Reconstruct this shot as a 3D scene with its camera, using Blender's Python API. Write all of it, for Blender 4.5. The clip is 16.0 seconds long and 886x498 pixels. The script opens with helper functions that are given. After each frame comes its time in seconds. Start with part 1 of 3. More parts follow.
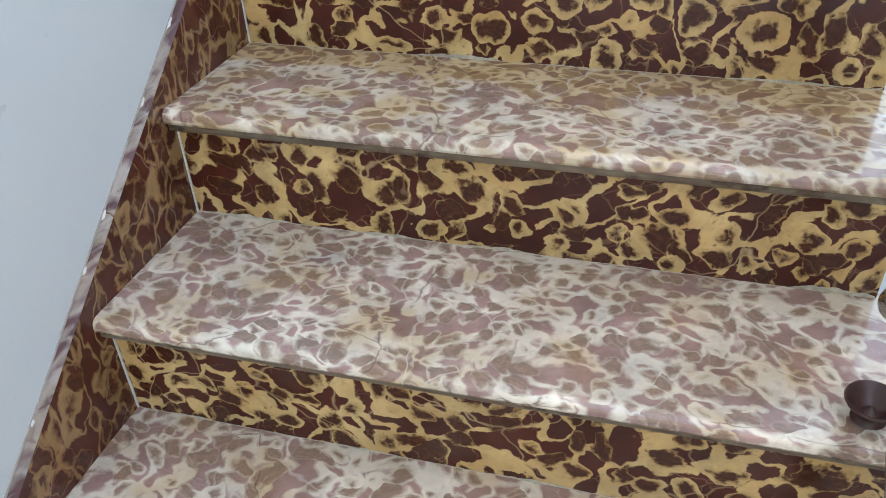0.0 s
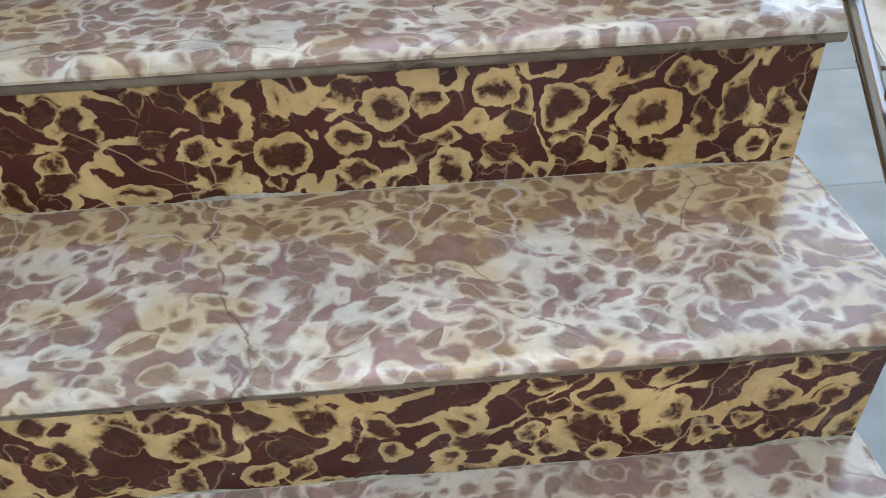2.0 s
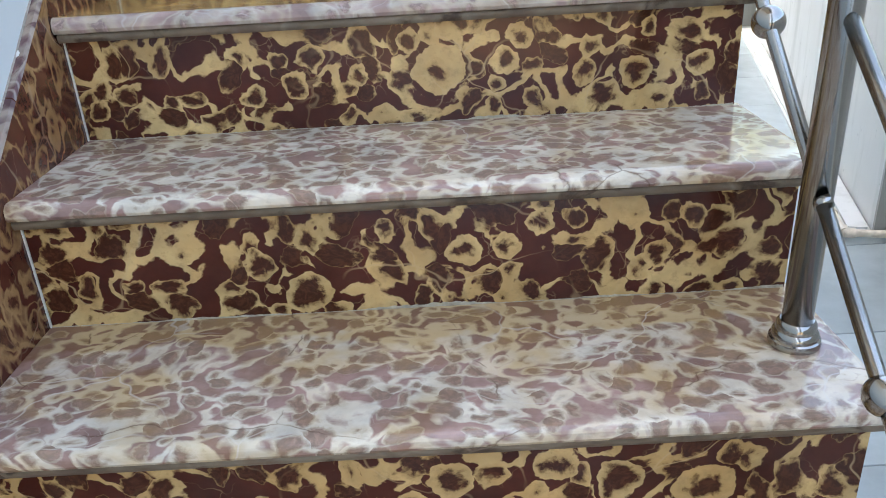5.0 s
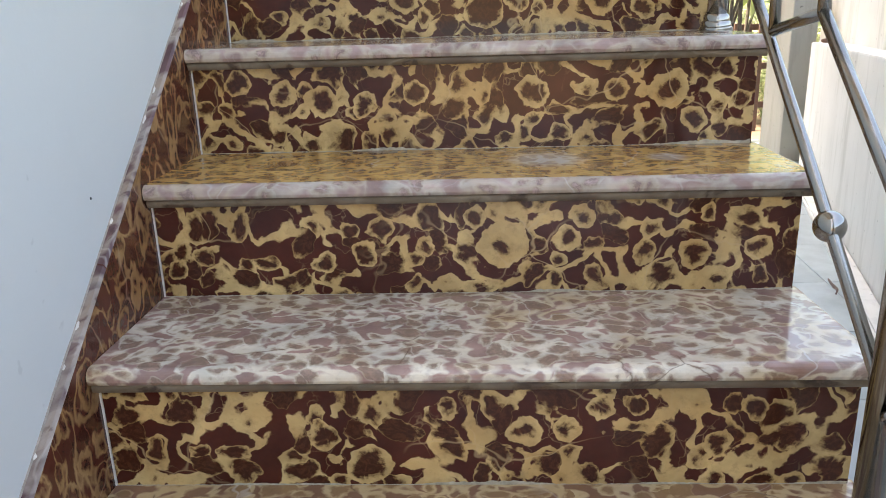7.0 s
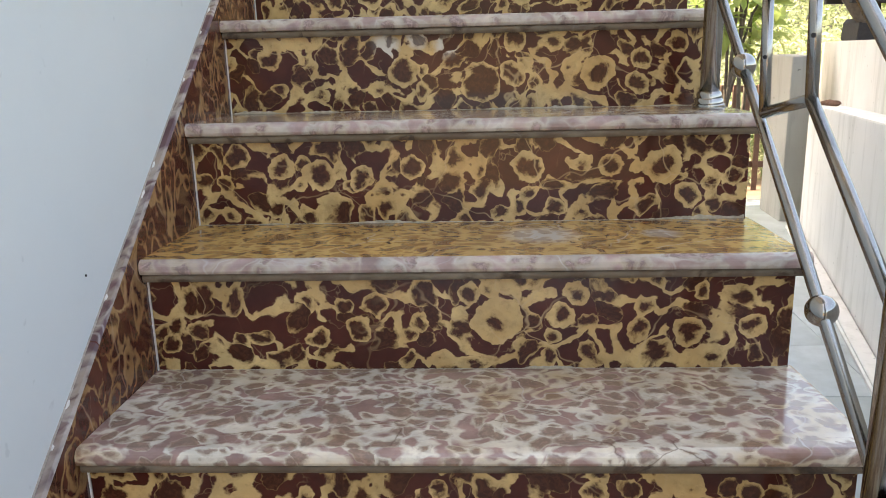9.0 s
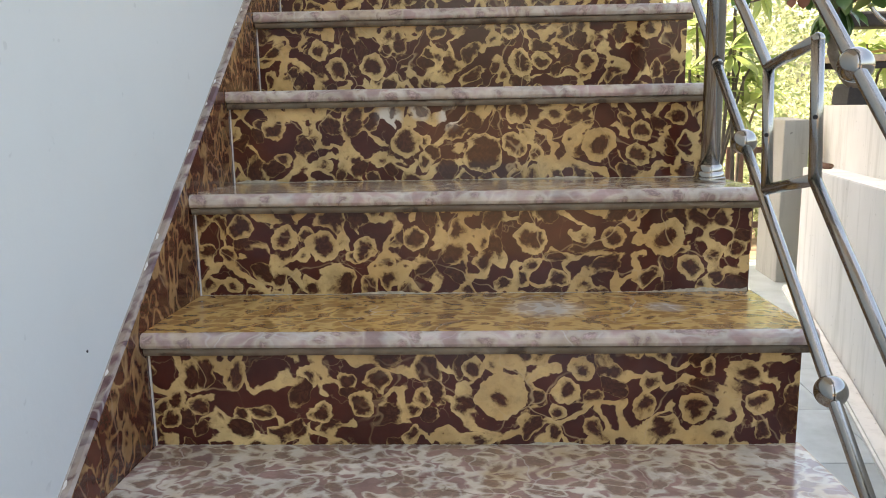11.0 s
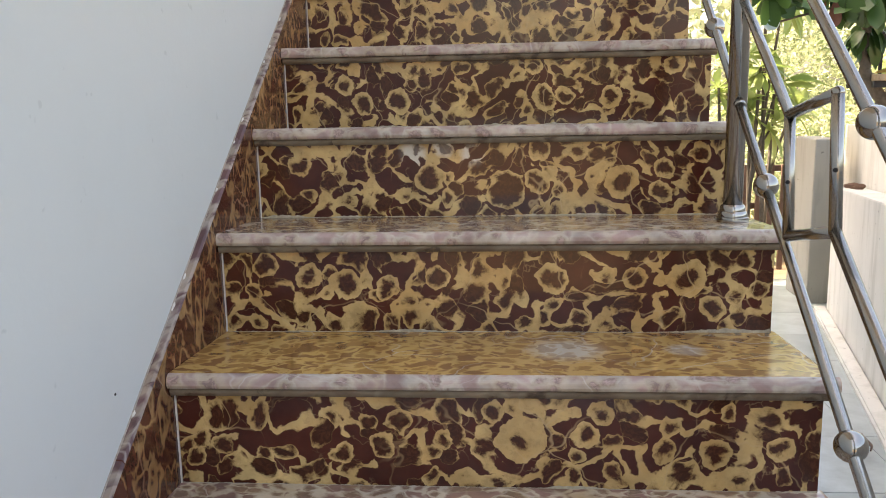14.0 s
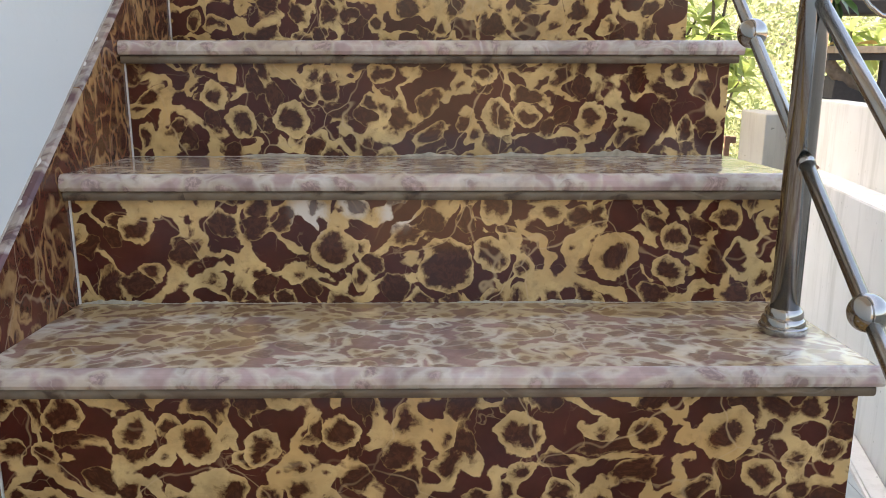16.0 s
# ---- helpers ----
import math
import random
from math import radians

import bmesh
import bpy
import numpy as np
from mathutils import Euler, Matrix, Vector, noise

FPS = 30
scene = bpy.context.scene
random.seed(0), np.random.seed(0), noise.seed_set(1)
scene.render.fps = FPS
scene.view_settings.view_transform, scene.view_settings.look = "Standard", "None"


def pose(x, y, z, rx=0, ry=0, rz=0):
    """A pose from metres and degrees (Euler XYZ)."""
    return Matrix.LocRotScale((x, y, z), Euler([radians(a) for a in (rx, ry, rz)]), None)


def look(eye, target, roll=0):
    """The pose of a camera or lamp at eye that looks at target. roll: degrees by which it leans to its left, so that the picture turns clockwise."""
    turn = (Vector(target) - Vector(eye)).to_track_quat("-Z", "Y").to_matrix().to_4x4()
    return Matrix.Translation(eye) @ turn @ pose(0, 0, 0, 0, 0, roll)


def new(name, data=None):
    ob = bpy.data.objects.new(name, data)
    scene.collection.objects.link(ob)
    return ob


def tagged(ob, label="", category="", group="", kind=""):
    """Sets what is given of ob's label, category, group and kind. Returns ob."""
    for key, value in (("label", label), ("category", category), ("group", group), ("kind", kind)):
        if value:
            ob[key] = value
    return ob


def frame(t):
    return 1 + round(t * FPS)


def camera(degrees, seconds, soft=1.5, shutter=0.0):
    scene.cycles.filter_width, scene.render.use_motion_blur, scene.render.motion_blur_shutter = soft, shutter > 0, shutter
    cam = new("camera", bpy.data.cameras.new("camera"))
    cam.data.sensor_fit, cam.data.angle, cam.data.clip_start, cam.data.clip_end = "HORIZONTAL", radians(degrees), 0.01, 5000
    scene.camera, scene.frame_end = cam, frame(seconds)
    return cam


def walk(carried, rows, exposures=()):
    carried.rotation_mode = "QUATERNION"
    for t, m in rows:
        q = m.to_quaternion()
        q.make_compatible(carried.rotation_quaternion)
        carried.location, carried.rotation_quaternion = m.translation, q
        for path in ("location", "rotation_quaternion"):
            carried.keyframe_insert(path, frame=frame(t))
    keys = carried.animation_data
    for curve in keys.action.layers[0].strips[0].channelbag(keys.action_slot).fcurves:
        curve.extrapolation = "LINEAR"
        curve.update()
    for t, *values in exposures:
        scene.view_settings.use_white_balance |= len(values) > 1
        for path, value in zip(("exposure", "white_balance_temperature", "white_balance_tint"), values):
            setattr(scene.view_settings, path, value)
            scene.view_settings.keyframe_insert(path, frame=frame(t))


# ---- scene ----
cam = camera(56.3, 16.0, soft=0.95)
PATH = [
    (0, (0.691, -0.444, 0.892), (0.237, 1.105, -0.289), -2.4),
    (0.5, (0.653, -0.315, 0.895), (0.235, 1.226, -0.309), -3.7),
    (1, (0.642, -0.156, 0.896), (0.369, 1.407, -0.321), -2.7),
    (1.5, (0.615, -0.068, 0.852), (0.507, 1.497, -0.39), -1.6),
    (2, (0.552, 0.007, 0.893), (0.638, 1.546, -0.381), -2.2),
    (2.5, (0.562, 0.017, 0.946), (0.644, 1.614, -0.255), -1.5),
    (3, (0.574, 0.027, 0.992), (0.666, 1.679, -0.131), -1.6),
    (3.5, (0.576, 0.031, 1.011), (0.681, 1.726, -0.045), -2.2),
    (4, (0.572, 0.041, 1.043), (0.672, 1.763, 0.03), -2.1),
    (4.5, (0.569, 0.053, 1.072), (0.645, 1.808, 0.116), -2.4),
    (5, (0.552, 0.058, 1.098), (0.538, 1.853, 0.215), -3.4),
    (5.2, (0.543, 0.056, 1.104), (0.492, 1.863, 0.25), -3.5),
    (7.3, (0.517, 0.065, 1.212), (0.422, 1.965, 0.595), -1.7),
    (7.5, (0.516, 0.062, 1.217), (0.42, 1.967, 0.614), -1.6),
    (8, (0.529, 0.069, 1.237), (0.43, 1.987, 0.681), -1.5),
    (8.2, (0.534, 0.069, 1.243), (0.433, 1.991, 0.699), -1.6),
    (10.3, (0.522, 0.078, 1.225), (0.432, 2.022, 0.765), -0.9),
    (10.5, (0.518, 0.078, 1.236), (0.432, 2.027, 0.796), -0.9),
    (11, (0.519, 0.081, 1.264), (0.433, 2.041, 0.877), -1.1),
    (11.5, (0.52, 0.076, 1.288), (0.436, 2.04, 0.92), -1.1),
    (12, (0.525, 0.073, 1.296), (0.443, 2.038, 0.932), -1.0),
    (12.5, (0.53, 0.074, 1.304), (0.455, 2.039, 0.942), -1.0),
    (13, (0.533, 0.076, 1.321), (0.455, 2.043, 0.97), -0.9),
    (13.5, (0.533, 0.06, 1.322), (0.403, 2.026, 0.978), -1.2),
    (14, (0.531, 0.076, 1.316), (0.378, 2.038, 0.958), -1.1),
    (14.5, (0.487, 0.18, 1.34), (0.43, 2.151, 1.003), -1.2),
    (15, (0.477, 0.319, 1.334), (0.48, 2.291, 0.999), -0.5),
    (15.5, (0.516, 0.518, 1.389), (0.543, 2.473, 0.967), -0.7),
    (16, (0.515, 0.671, 1.43), (0.533, 2.614, 0.955), -0.0),
]
walk(cam, [(t, look(eye, target, roll)) for t, eye, target, roll in PATH], [(0, 2.9, 8000, 7), (1.5, 2.9, 7600, 6), (3.5, 2.9, 7300, 6), (5, 2.88, 7200, 7), (7.5, 2.62, 8100, 11), (10.5, 2.54, 8300, 11), (12.5, 2.42, 8600, 13), (15, 2.42, 8750, 14), (16, 2.58, 8000, 13)])

# ---- light ----
SUN_AZ, SUN_EL = 270.0, 58.0
world = bpy.data.worlds.new("world")
scene.world = world
world.use_nodes = True
wn = world.node_tree.nodes
sky = wn.new("ShaderNodeTexSky")
sky.sky_type, sky.sun_disc = "NISHITA", False
sky.sun_elevation, sky.sun_rotation = radians(SUN_EL), radians(SUN_AZ)
sky.air_density, sky.dust_density = 1.0, 4.0
wn["Background"].inputs["Strength"].default_value = 0.15
world.node_tree.links.new(sky.outputs["Color"], wn["Background"].inputs["Color"])
sun = new("sun", bpy.data.lights.new("sun", "SUN"))
sun.data.energy, sun.data.angle, sun.data.color = 4.2, radians(0.6), (1.0, 0.95, 0.86)
s_dir = Vector((math.sin(radians(SUN_AZ)) * math.cos(radians(SUN_EL)), math.cos(radians(SUN_AZ)) * math.cos(radians(SUN_EL)), math.sin(radians(SUN_EL))))
sun.matrix_world = look(s_dir * 20, (0, 0, 0))


# ---- materials ----
def mat(name, rough=0.5, metal=0.0, coat=0.0, color=(0.5, 0.5, 0.5)):
    m = bpy.data.materials.new(name)
    m.use_nodes = True
    b = m.node_tree.nodes["Principled BSDF"]
    b.inputs["Roughness"].default_value = rough
    b.inputs["Metallic"].default_value = metal
    b.inputs["Coat Weight"].default_value = coat
    b.inputs["Coat Roughness"].default_value = 0.06
    b.inputs["Base Color"].default_value = (*color, 1)
    return m


class Net:
    """Short calls for building a node tree."""

    def __init__(self, m):
        self.m, self.t = m, m.node_tree
        self.b = self.t.nodes["Principled BSDF"]

    def add(self, kind, **kw):
        n = self.t.nodes.new(kind)
        for k, v in kw.items():
            setattr(n, k, v)
        return n

    def link(self, a, b):
        self.t.links.new(a, b)

    def coords(self, scale=(1, 1, 1), jump=0.0):
        tc = self.add("ShaderNodeTexCoord")
        mp = self.add("ShaderNodeMapping")
        mp.inputs["Scale"].default_value = scale
        self.link(tc.outputs["Object"], mp.inputs["Vector"])
        if jump:
            info = self.add("ShaderNodeObjectInfo")
            mul = self.add("ShaderNodeVectorMath", operation="MULTIPLY")
            comb = self.add("ShaderNodeCombineXYZ")
            self.link(info.outputs["Random"], comb.inputs[0])
            self.link(info.outputs["Random"], comb.inputs[1])
            self.link(info.outputs["Random"], comb.inputs[2])
            self.link(comb.outputs[0], mul.inputs[0])
            mul.inputs[1].default_value = (jump, jump * 0.7, jump * 1.3)
            self.link(mul.outputs[0], mp.inputs["Location"])
        return mp.outputs["Vector"]

    def noise(self, vec, scale, detail=4.0, rough=0.55, dist=0.0):
        n = self.add("ShaderNodeTexNoise")
        n.inputs["Scale"].default_value, n.inputs["Detail"].default_value = scale, detail
        n.inputs["Roughness"].default_value, n.inputs["Distortion"].default_value = rough, dist
        self.link(vec, n.inputs["Vector"])
        return n

    def voronoi(self, vec, scale, feature="F1", rand=1.0):
        n = self.add("ShaderNodeTexVoronoi", feature=feature)
        n.inputs["Scale"].default_value, n.inputs["Randomness"].default_value = scale, rand
        self.link(vec, n.inputs["Vector"])
        return n

    def warp(self, vec, scale, amount):
        n = self.noise(vec, scale, 3.0)
        sub = self.add("ShaderNodeVectorMath", operation="SUBTRACT")
        self.link(n.outputs["Color"], sub.inputs[0])
        sub.inputs[1].default_value = (0.5, 0.5, 0.5)
        sc = self.add("ShaderNodeVectorMath", operation="SCALE")
        self.link(sub.outputs[0], sc.inputs[0])
        sc.inputs["Scale"].default_value = amount
        ad = self.add("ShaderNodeVectorMath", operation="ADD")
        self.link(vec, ad.inputs[0])
        self.link(sc.outputs[0], ad.inputs[1])
        return ad.outputs[0]

    def ramp(self, fac, stops, ease="LINEAR"):
        r = self.add("ShaderNodeValToRGB")
        r.color_ramp.interpolation = ease
        while len(r.color_ramp.elements) < len(stops):
            r.color_ramp.elements.new(0.5)
        for e, (p, c) in zip(r.color_ramp.elements, stops):
            e.position = p
            e.color = (*c, 1) if len(c) == 3 else c
        self.link(fac, r.inputs["Fac"])
        return r.outputs["Color"]

    def grey(self, fac, lo, hi, a=0.0, b=1.0):
        return self.ramp(fac, [(lo, (a, a, a)), (hi, (b, b, b))])

    def mix(self, fac, a, b, blend="MIX"):
        n = self.add("ShaderNodeMix", data_type="RGBA", blend_type=blend)
        for v, i in ((fac, 0), (a, 6), (b, 7)):
            if isinstance(v, (int, float)):
                n.inputs[i].default_value = v
            elif isinstance(v, tuple):
                n.inputs[i].default_value = (*v, 1)
            else:
                self.link(v, n.inputs[i])
        return n.outputs[2]

    def math(self, op, a, b=0.0):
        n = self.add("ShaderNodeMath", operation=op)
        for v, i in ((a, 0), (b, 1)):
            if isinstance(v, (int, float)):
                n.inputs[i].default_value = v
            else:
                self.link(v, n.inputs[i])
        return n.outputs[0]

    def bump(self, height, strength=0.2, dist=0.01):
        n = self.add("ShaderNodeBump")
        n.inputs["Strength"].default_value, n.inputs["Distance"].default_value = strength, dist
        self.link(height, n.inputs["Height"])
        self.link(n.outputs["Normal"], self.b.inputs["Normal"])

    def color(self, c):
        self.link(c, self.b.inputs["Base Color"])

    def rough(self, c):
        self.link(c, self.b.inputs["Roughness"])


def nodules(name, along="x", stretch=(1.0, 1.0), cell=20.0, ground=(0.062, 0.0145, 0.009), ring=(0.585, 0.40, 0.18), heart=(0.064, 0.019, 0.009), vein=(0.55, 0.38, 0.2), reach=(0.29, 0.45), core=(0.12, 0.40), lost=0.06, rough=0.13, soft=0.013, heart_soft=0.075, heart_depth=1.0, lumps=0.30, flow=0.085, bands=0.056, amber=None, amber_cell=4.0, amber_depth=0.88, shine=0.3, wipe_all=0.0, marks=(), wipes=(), seam=0.0, honey=((0.22, 0.105, 0.04), (0.54, 0.36, 0.15))):
    """Polished nodular stone: rounded nodules that run into one another, each with a smoky heart, on a darker ground,
    cut by thin veins. along: the axis that the slab runs along. reach: least and most radius of the nodules, and
    core: of their hearts, in cells. lost: share of nodules without a heart. amber: how far honey-coloured stone
    drifts in. marks: single large nodules (u, v, radius, heart). wipes: whitish patches.
    seam: how strong the honey-coloured seam is that runs through the rear third of a tread."""
    m = mat(name, rough, 0, shine * 0.5)
    n = Net(m)
    n.b.inputs["Specular IOR Level"].default_value = shine
    tc = n.add("ShaderNodeTexCoord")
    xyz = n.add("ShaderNodeSeparateXYZ")
    n.link(tc.outputs["Object"], xyz.inputs[0])
    X, Y, Z = xyz.outputs
    # the slab's own plane: along it, and down its face and round its edge
    u, w0 = (X, n.math("ADD", Y, Z)) if along == "x" else (Y, n.math("SUBTRACT", Z, X))
    plane = n.add("ShaderNodeCombineXYZ")
    n.link(u, plane.inputs[0])
    n.link(w0, plane.inputs[1])
    info = n.add("ShaderNodeObjectInfo")
    n.link(n.math("MULTIPLY", info.outputs["Random"], 37.0), plane.inputs[2])
    here = plane.outputs[0]
    sc = n.add("ShaderNodeVectorMath", operation="MULTIPLY")
    n.link(here, sc.inputs[0])
    sc.inputs[1].default_value = (*stretch, 1.0)
    v = sc.outputs[0]
    w = n.warp(n.warp(v, 7.0, flow), 22.0, 0.030)
    w = n.warp(w, 90.0, 0.0035)
    # each slab shows another stretch of the stone
    shift = n.add("ShaderNodeCombineXYZ")
    n.link(n.math("MULTIPLY", info.outputs["Random"], 91.0), shift.inputs[0])
    n.link(n.math("MULTIPLY", info.outputs["Random"], 57.0), shift.inputs[1])
    moved = n.add("ShaderNodeVectorMath", operation="ADD")
    n.link(w, moved.inputs[0])
    n.link(shift.outputs[0], moved.inputs[1])
    w2 = moved.outputs[0]

    def cells(feature, scale, smooth=0.0):
        o = n.add("ShaderNodeTexVoronoi", feature=feature, voronoi_dimensions="2D")
        o.inputs["Scale"].default_value, o.inputs["Randomness"].default_value = scale, 0.92
        if smooth:
            o.inputs["Smoothness"].default_value = smooth
        n.link(w2, o.inputs["Vector"])
        return o

    one = cells("F1", cell)
    body = cells("SMOOTH_F1", cell, 0.42)
    sep = n.add("ShaderNodeSeparateColor")
    n.link(one.outputs["Color"], sep.inputs[0])
    drift = n.noise(v, 4.0, 2.0)
    tone = n.noise(v, 13.0, 4.0, 0.6)
    local = n.noise(v, 16.0, 1.0, 0.5)
    lump = n.noise(v, 48.0, 2.0, 0.5)
    fine = n.noise(w, 120.0, 5.0, 0.7)
    speck = n.noise(v, 260.0, 3.0, 0.7)
    ragged = n.math("SUBTRACT", fine.outputs["Fac"], 0.5)
    lumpy = n.math("SUBTRACT", lump.outputs["Fac"], 0.5)
    outer = n.math("ADD", body.outputs["Distance"], n.math("MULTIPLY", lumpy, lumps))
    outer = n.math("SUBTRACT", outer, n.grey(local.outputs["Fac"], 0.3, 0.7, reach[0], reach[1]))
    # winding bands tie the nodules together
    wind = n.noise(w2, cell * 0.85, 1.0, 0.4)
    band = n.math("SUBTRACT", n.math("ABSOLUTE", n.math("SUBTRACT", wind.outputs["Fac"], 0.5)), n.grey(local.outputs["Fac"], 0.3, 0.7, bands * 0.6, bands * 1.3))
    outer = n.math("MINIMUM", outer, n.math("ADD", n.math("MULTIPLY", band, 1.6), n.math("MULTIPLY", lumpy, 0.12)))
    core_r = n.math("ADD", n.math("MULTIPLY", n.math("POWER", sep.outputs[1], 0.8), core[1] - core[0]), core[0])
    core_r = n.math("MULTIPLY", core_r, n.grey(sep.outputs[2], lost - 0.01, lost + 0.01))
    inner_d = n.math("SUBTRACT", one.outputs["Distance"], core_r)
    # single large nodules join the same field
    bent = n.warp(n.warp(here, 20.0, 0.036), 60.0, 0.010) if marks else None
    for (mu, mv, mr, mh) in marks:
        pos = n.add("ShaderNodeVectorMath", operation="SUBTRACT")
        n.link(bent, pos.inputs[0])
        pos.inputs[1].default_value = (mu, mv, 0)
        keep = n.add("ShaderNodeVectorMath", operation="MULTIPLY")
        n.link(pos.outputs[0], keep.inputs[0])
        keep.inputs[1].default_value = (cell, cell, 0)
        ln = n.add("ShaderNodeVectorMath", operation="LENGTH")
        n.link(keep.outputs[0], ln.inputs[0])
        q = ln.outputs["Value"]
        off = n.math("ADD", n.math("SUBTRACT", q, mr * cell), n.math("MULTIPLY", lumpy, lumps * 0.5))
        own = n.grey(off, 0.10, 0.24, 1.0, 0.0)
        clear = n.math("MULTIPLY", own, 0.10)
        outer = n.math("MINIMUM", n.math("ADD", outer, clear), off)
        inside_own = n.grey(off, 0.0, 0.04, 1.0, 0.0)
        hd = n.math("SUBTRACT", q, mh * cell)
        inner_d = n.math("ADD", n.math("MULTIPLY", inner_d, n.math("SUBTRACT", 1.0, inside_own)), n.math("MULTIPLY", hd, inside_own))
    inside = n.grey(n.math("ADD", n.math("ADD", outer, n.math("MULTIPLY", ragged, 0.06)), 0.5), 0.5 - soft, 0.5 + soft, 1.0, 0.0)
    smoke = n.math("ADD", inner_d, n.math("ADD", n.math("MULTIPLY", ragged, 0.34), n.math("MULTIPLY", lumpy, 0.55)))
    inner = n.grey(n.math("ADD", smoke, 0.5), 0.5 - heart_soft * 0.6, 0.5 + heart_soft, 1.0, 0.0)
    rimc = n.mix(n.grey(tone.outputs["Fac"], 0.32, 0.68), tuple(k * 0.72 for k in ring), tuple(min(1, k * 1.2) for k in ring))
    # honey tint that drifts through the rims
    tint = n.noise(v, 9.0, 4.0, 0.6)
    rimc = n.mix(n.math("MULTIPLY", n.grey(tint.outputs["Fac"], 0.42, 0.64), 0.55), rimc, (ring[0] * 0.82, ring[1] * 0.66, ring[2] * 0.5))
    grime = n.noise(v, 55.0, 5.0, 0.72)
    rimc = n.mix(n.math("MULTIPLY", n.grey(grime.outputs["Fac"], 0.52, 0.70), 0.5), rimc, tuple(a * 0.6 + b * 0.4 for a, b in zip(heart, ring)))
    gr = n.mix(n.grey(tone.outputs["Fac"], 0.35, 0.65), tuple(k * 0.75 for k in ground), tuple(min(1, k * 1.35) for k in ground))
    gr = n.mix(n.math("MULTIPLY", n.grey(grime.outputs["Fac"], 0.50, 0.72), 0.35), gr, heart)
    hrt = n.mix(n.grey(fine.outputs["Fac"], 0.44, 0.60), tuple(k * 0.75 for k in heart), tuple(k * 1.3 for k in heart))
    halo = n.grey(n.math("ADD", smoke, 0.5), 0.5, 0.72, 0.45, 0.0)
    rimc = n.mix(halo, rimc, (ring[0] * 0.5, ring[1] * 0.42, ring[2] * 0.32))
    base = n.mix(inside, gr, rimc)
    base = n.mix(n.math("MULTIPLY", n.math("MULTIPLY", inner, inside), heart_depth), base, hrt)
    # thin strands of rim colour through the ground
    strand = n.voronoi(n.warp(v, 22.0, 0.06), cell * 1.1, "DISTANCE_TO_EDGE")
    st = n.ramp(strand.outputs["Distance"], [(0.006, (1, 1, 1)), (0.022, (0, 0, 0))])
    base = n.mix(n.math("MULTIPLY", n.math("MULTIPLY", st, n.math("MULTIPLY", n.grey(local.outputs["Fac"], 0.50, 0.62), n.math("SUBTRACT", 1.0, inside))), 0.26), base, vein)
    if amber is not None:
        drift_am = n.noise(v, amber_cell, 3.0, 0.6)
        am = n.ramp(n.math("ADD", drift_am.outputs["Fac"], amber - 0.5), [(0.45, (0, 0, 0)), (0.62, (1, 1, 1))])
        golden = n.mix(n.math("MULTIPLY", inside, n.math("SUBTRACT", 1.0, n.math("MULTIPLY", inner, 0.7))), *honey)
        am = n.math("MULTIPLY", am, amber_depth)
        if seam:
            edge = n.math("ADD", Y, n.math("MULTIPLY", n.math("SUBTRACT", drift_am.outputs["Fac"], 0.5), 0.16))
            edge = n.math("ADD", edge, n.math("MULTIPLY", lumpy, 0.012))
            am = n.math("MAXIMUM", am, n.math("MULTIPLY", n.grey(edge, 0.168, 0.186), seam))
        base = n.mix(am, base, golden)
    for (mu, mv, mr) in wipes:
        pos = n.add("ShaderNodeVectorMath", operation="SUBTRACT")
        n.link(n.warp(here, 26.0, 0.022), pos.inputs[0])
        pos.inputs[1].default_value = (mu, mv, 0)
        keep = n.add("ShaderNodeVectorMath", operation="MULTIPLY")
        n.link(pos.outputs[0], keep.inputs[0])
        keep.inputs[1].default_value = (1, 1, 0)
        ln = n.add("ShaderNodeVectorMath", operation="LENGTH")
        n.link(keep.outputs[0], ln.inputs[0])
        q = n.math("DIVIDE", ln.outputs["Value"], mr)
        cover = n.math("MAXIMUM", n.math("MULTIPLY", inside, n.math("SUBTRACT", 1.0, n.math("MULTIPLY", inner, 0.8))), wipe_all)
        base = n.mix(n.math("MULTIPLY", n.grey(n.math("ADD", q, n.math("MULTIPLY", ragged, 0.5)), 0.5, 1.0, 0.85, 0.0), cover), base, (0.62, 0.58, 0.52))
    vn = n.voronoi(n.warp(v, 7.0, 0.12), 6.0, "DISTANCE_TO_EDGE")
    thin = n.ramp(vn.outputs["Distance"], [(0.003, (1, 1, 1)), (0.010, (0, 0, 0))])
    base = n.mix(n.math("MULTIPLY", n.math("MULTIPLY", thin, n.grey(drift.outputs["Fac"], 0.42, 0.58)), 0.55), base, vein)
    if seam:
        # a few dark hairline cracks across the tread
        split = n.voronoi(n.warp(n.warp(v, 5.0, 0.10), 40.0, 0.012), 3.4, "DISTANCE_TO_EDGE")
        hair = n.ramp(split.outputs["Distance"], [(0.0016, (1, 1, 1)), (0.0045, (0, 0, 0))])
        base = n.mix(n.math("MULTIPLY", n.math("MULTIPLY", hair, n.grey(local.outputs["Fac"], 0.5, 0.58)), 0.75), base, (0.13, 0.07, 0.045))
    n.color(base)
    smear = n.noise(v, 5.0, 5.0, 0.7)
    n.rough(n.grey(smear.outputs["Fac"], 0.3, 0.7, rough * 0.6, rough * 1.6))
    n.bump(speck.outputs["Fac"], 0.04, 0.001)
    return m


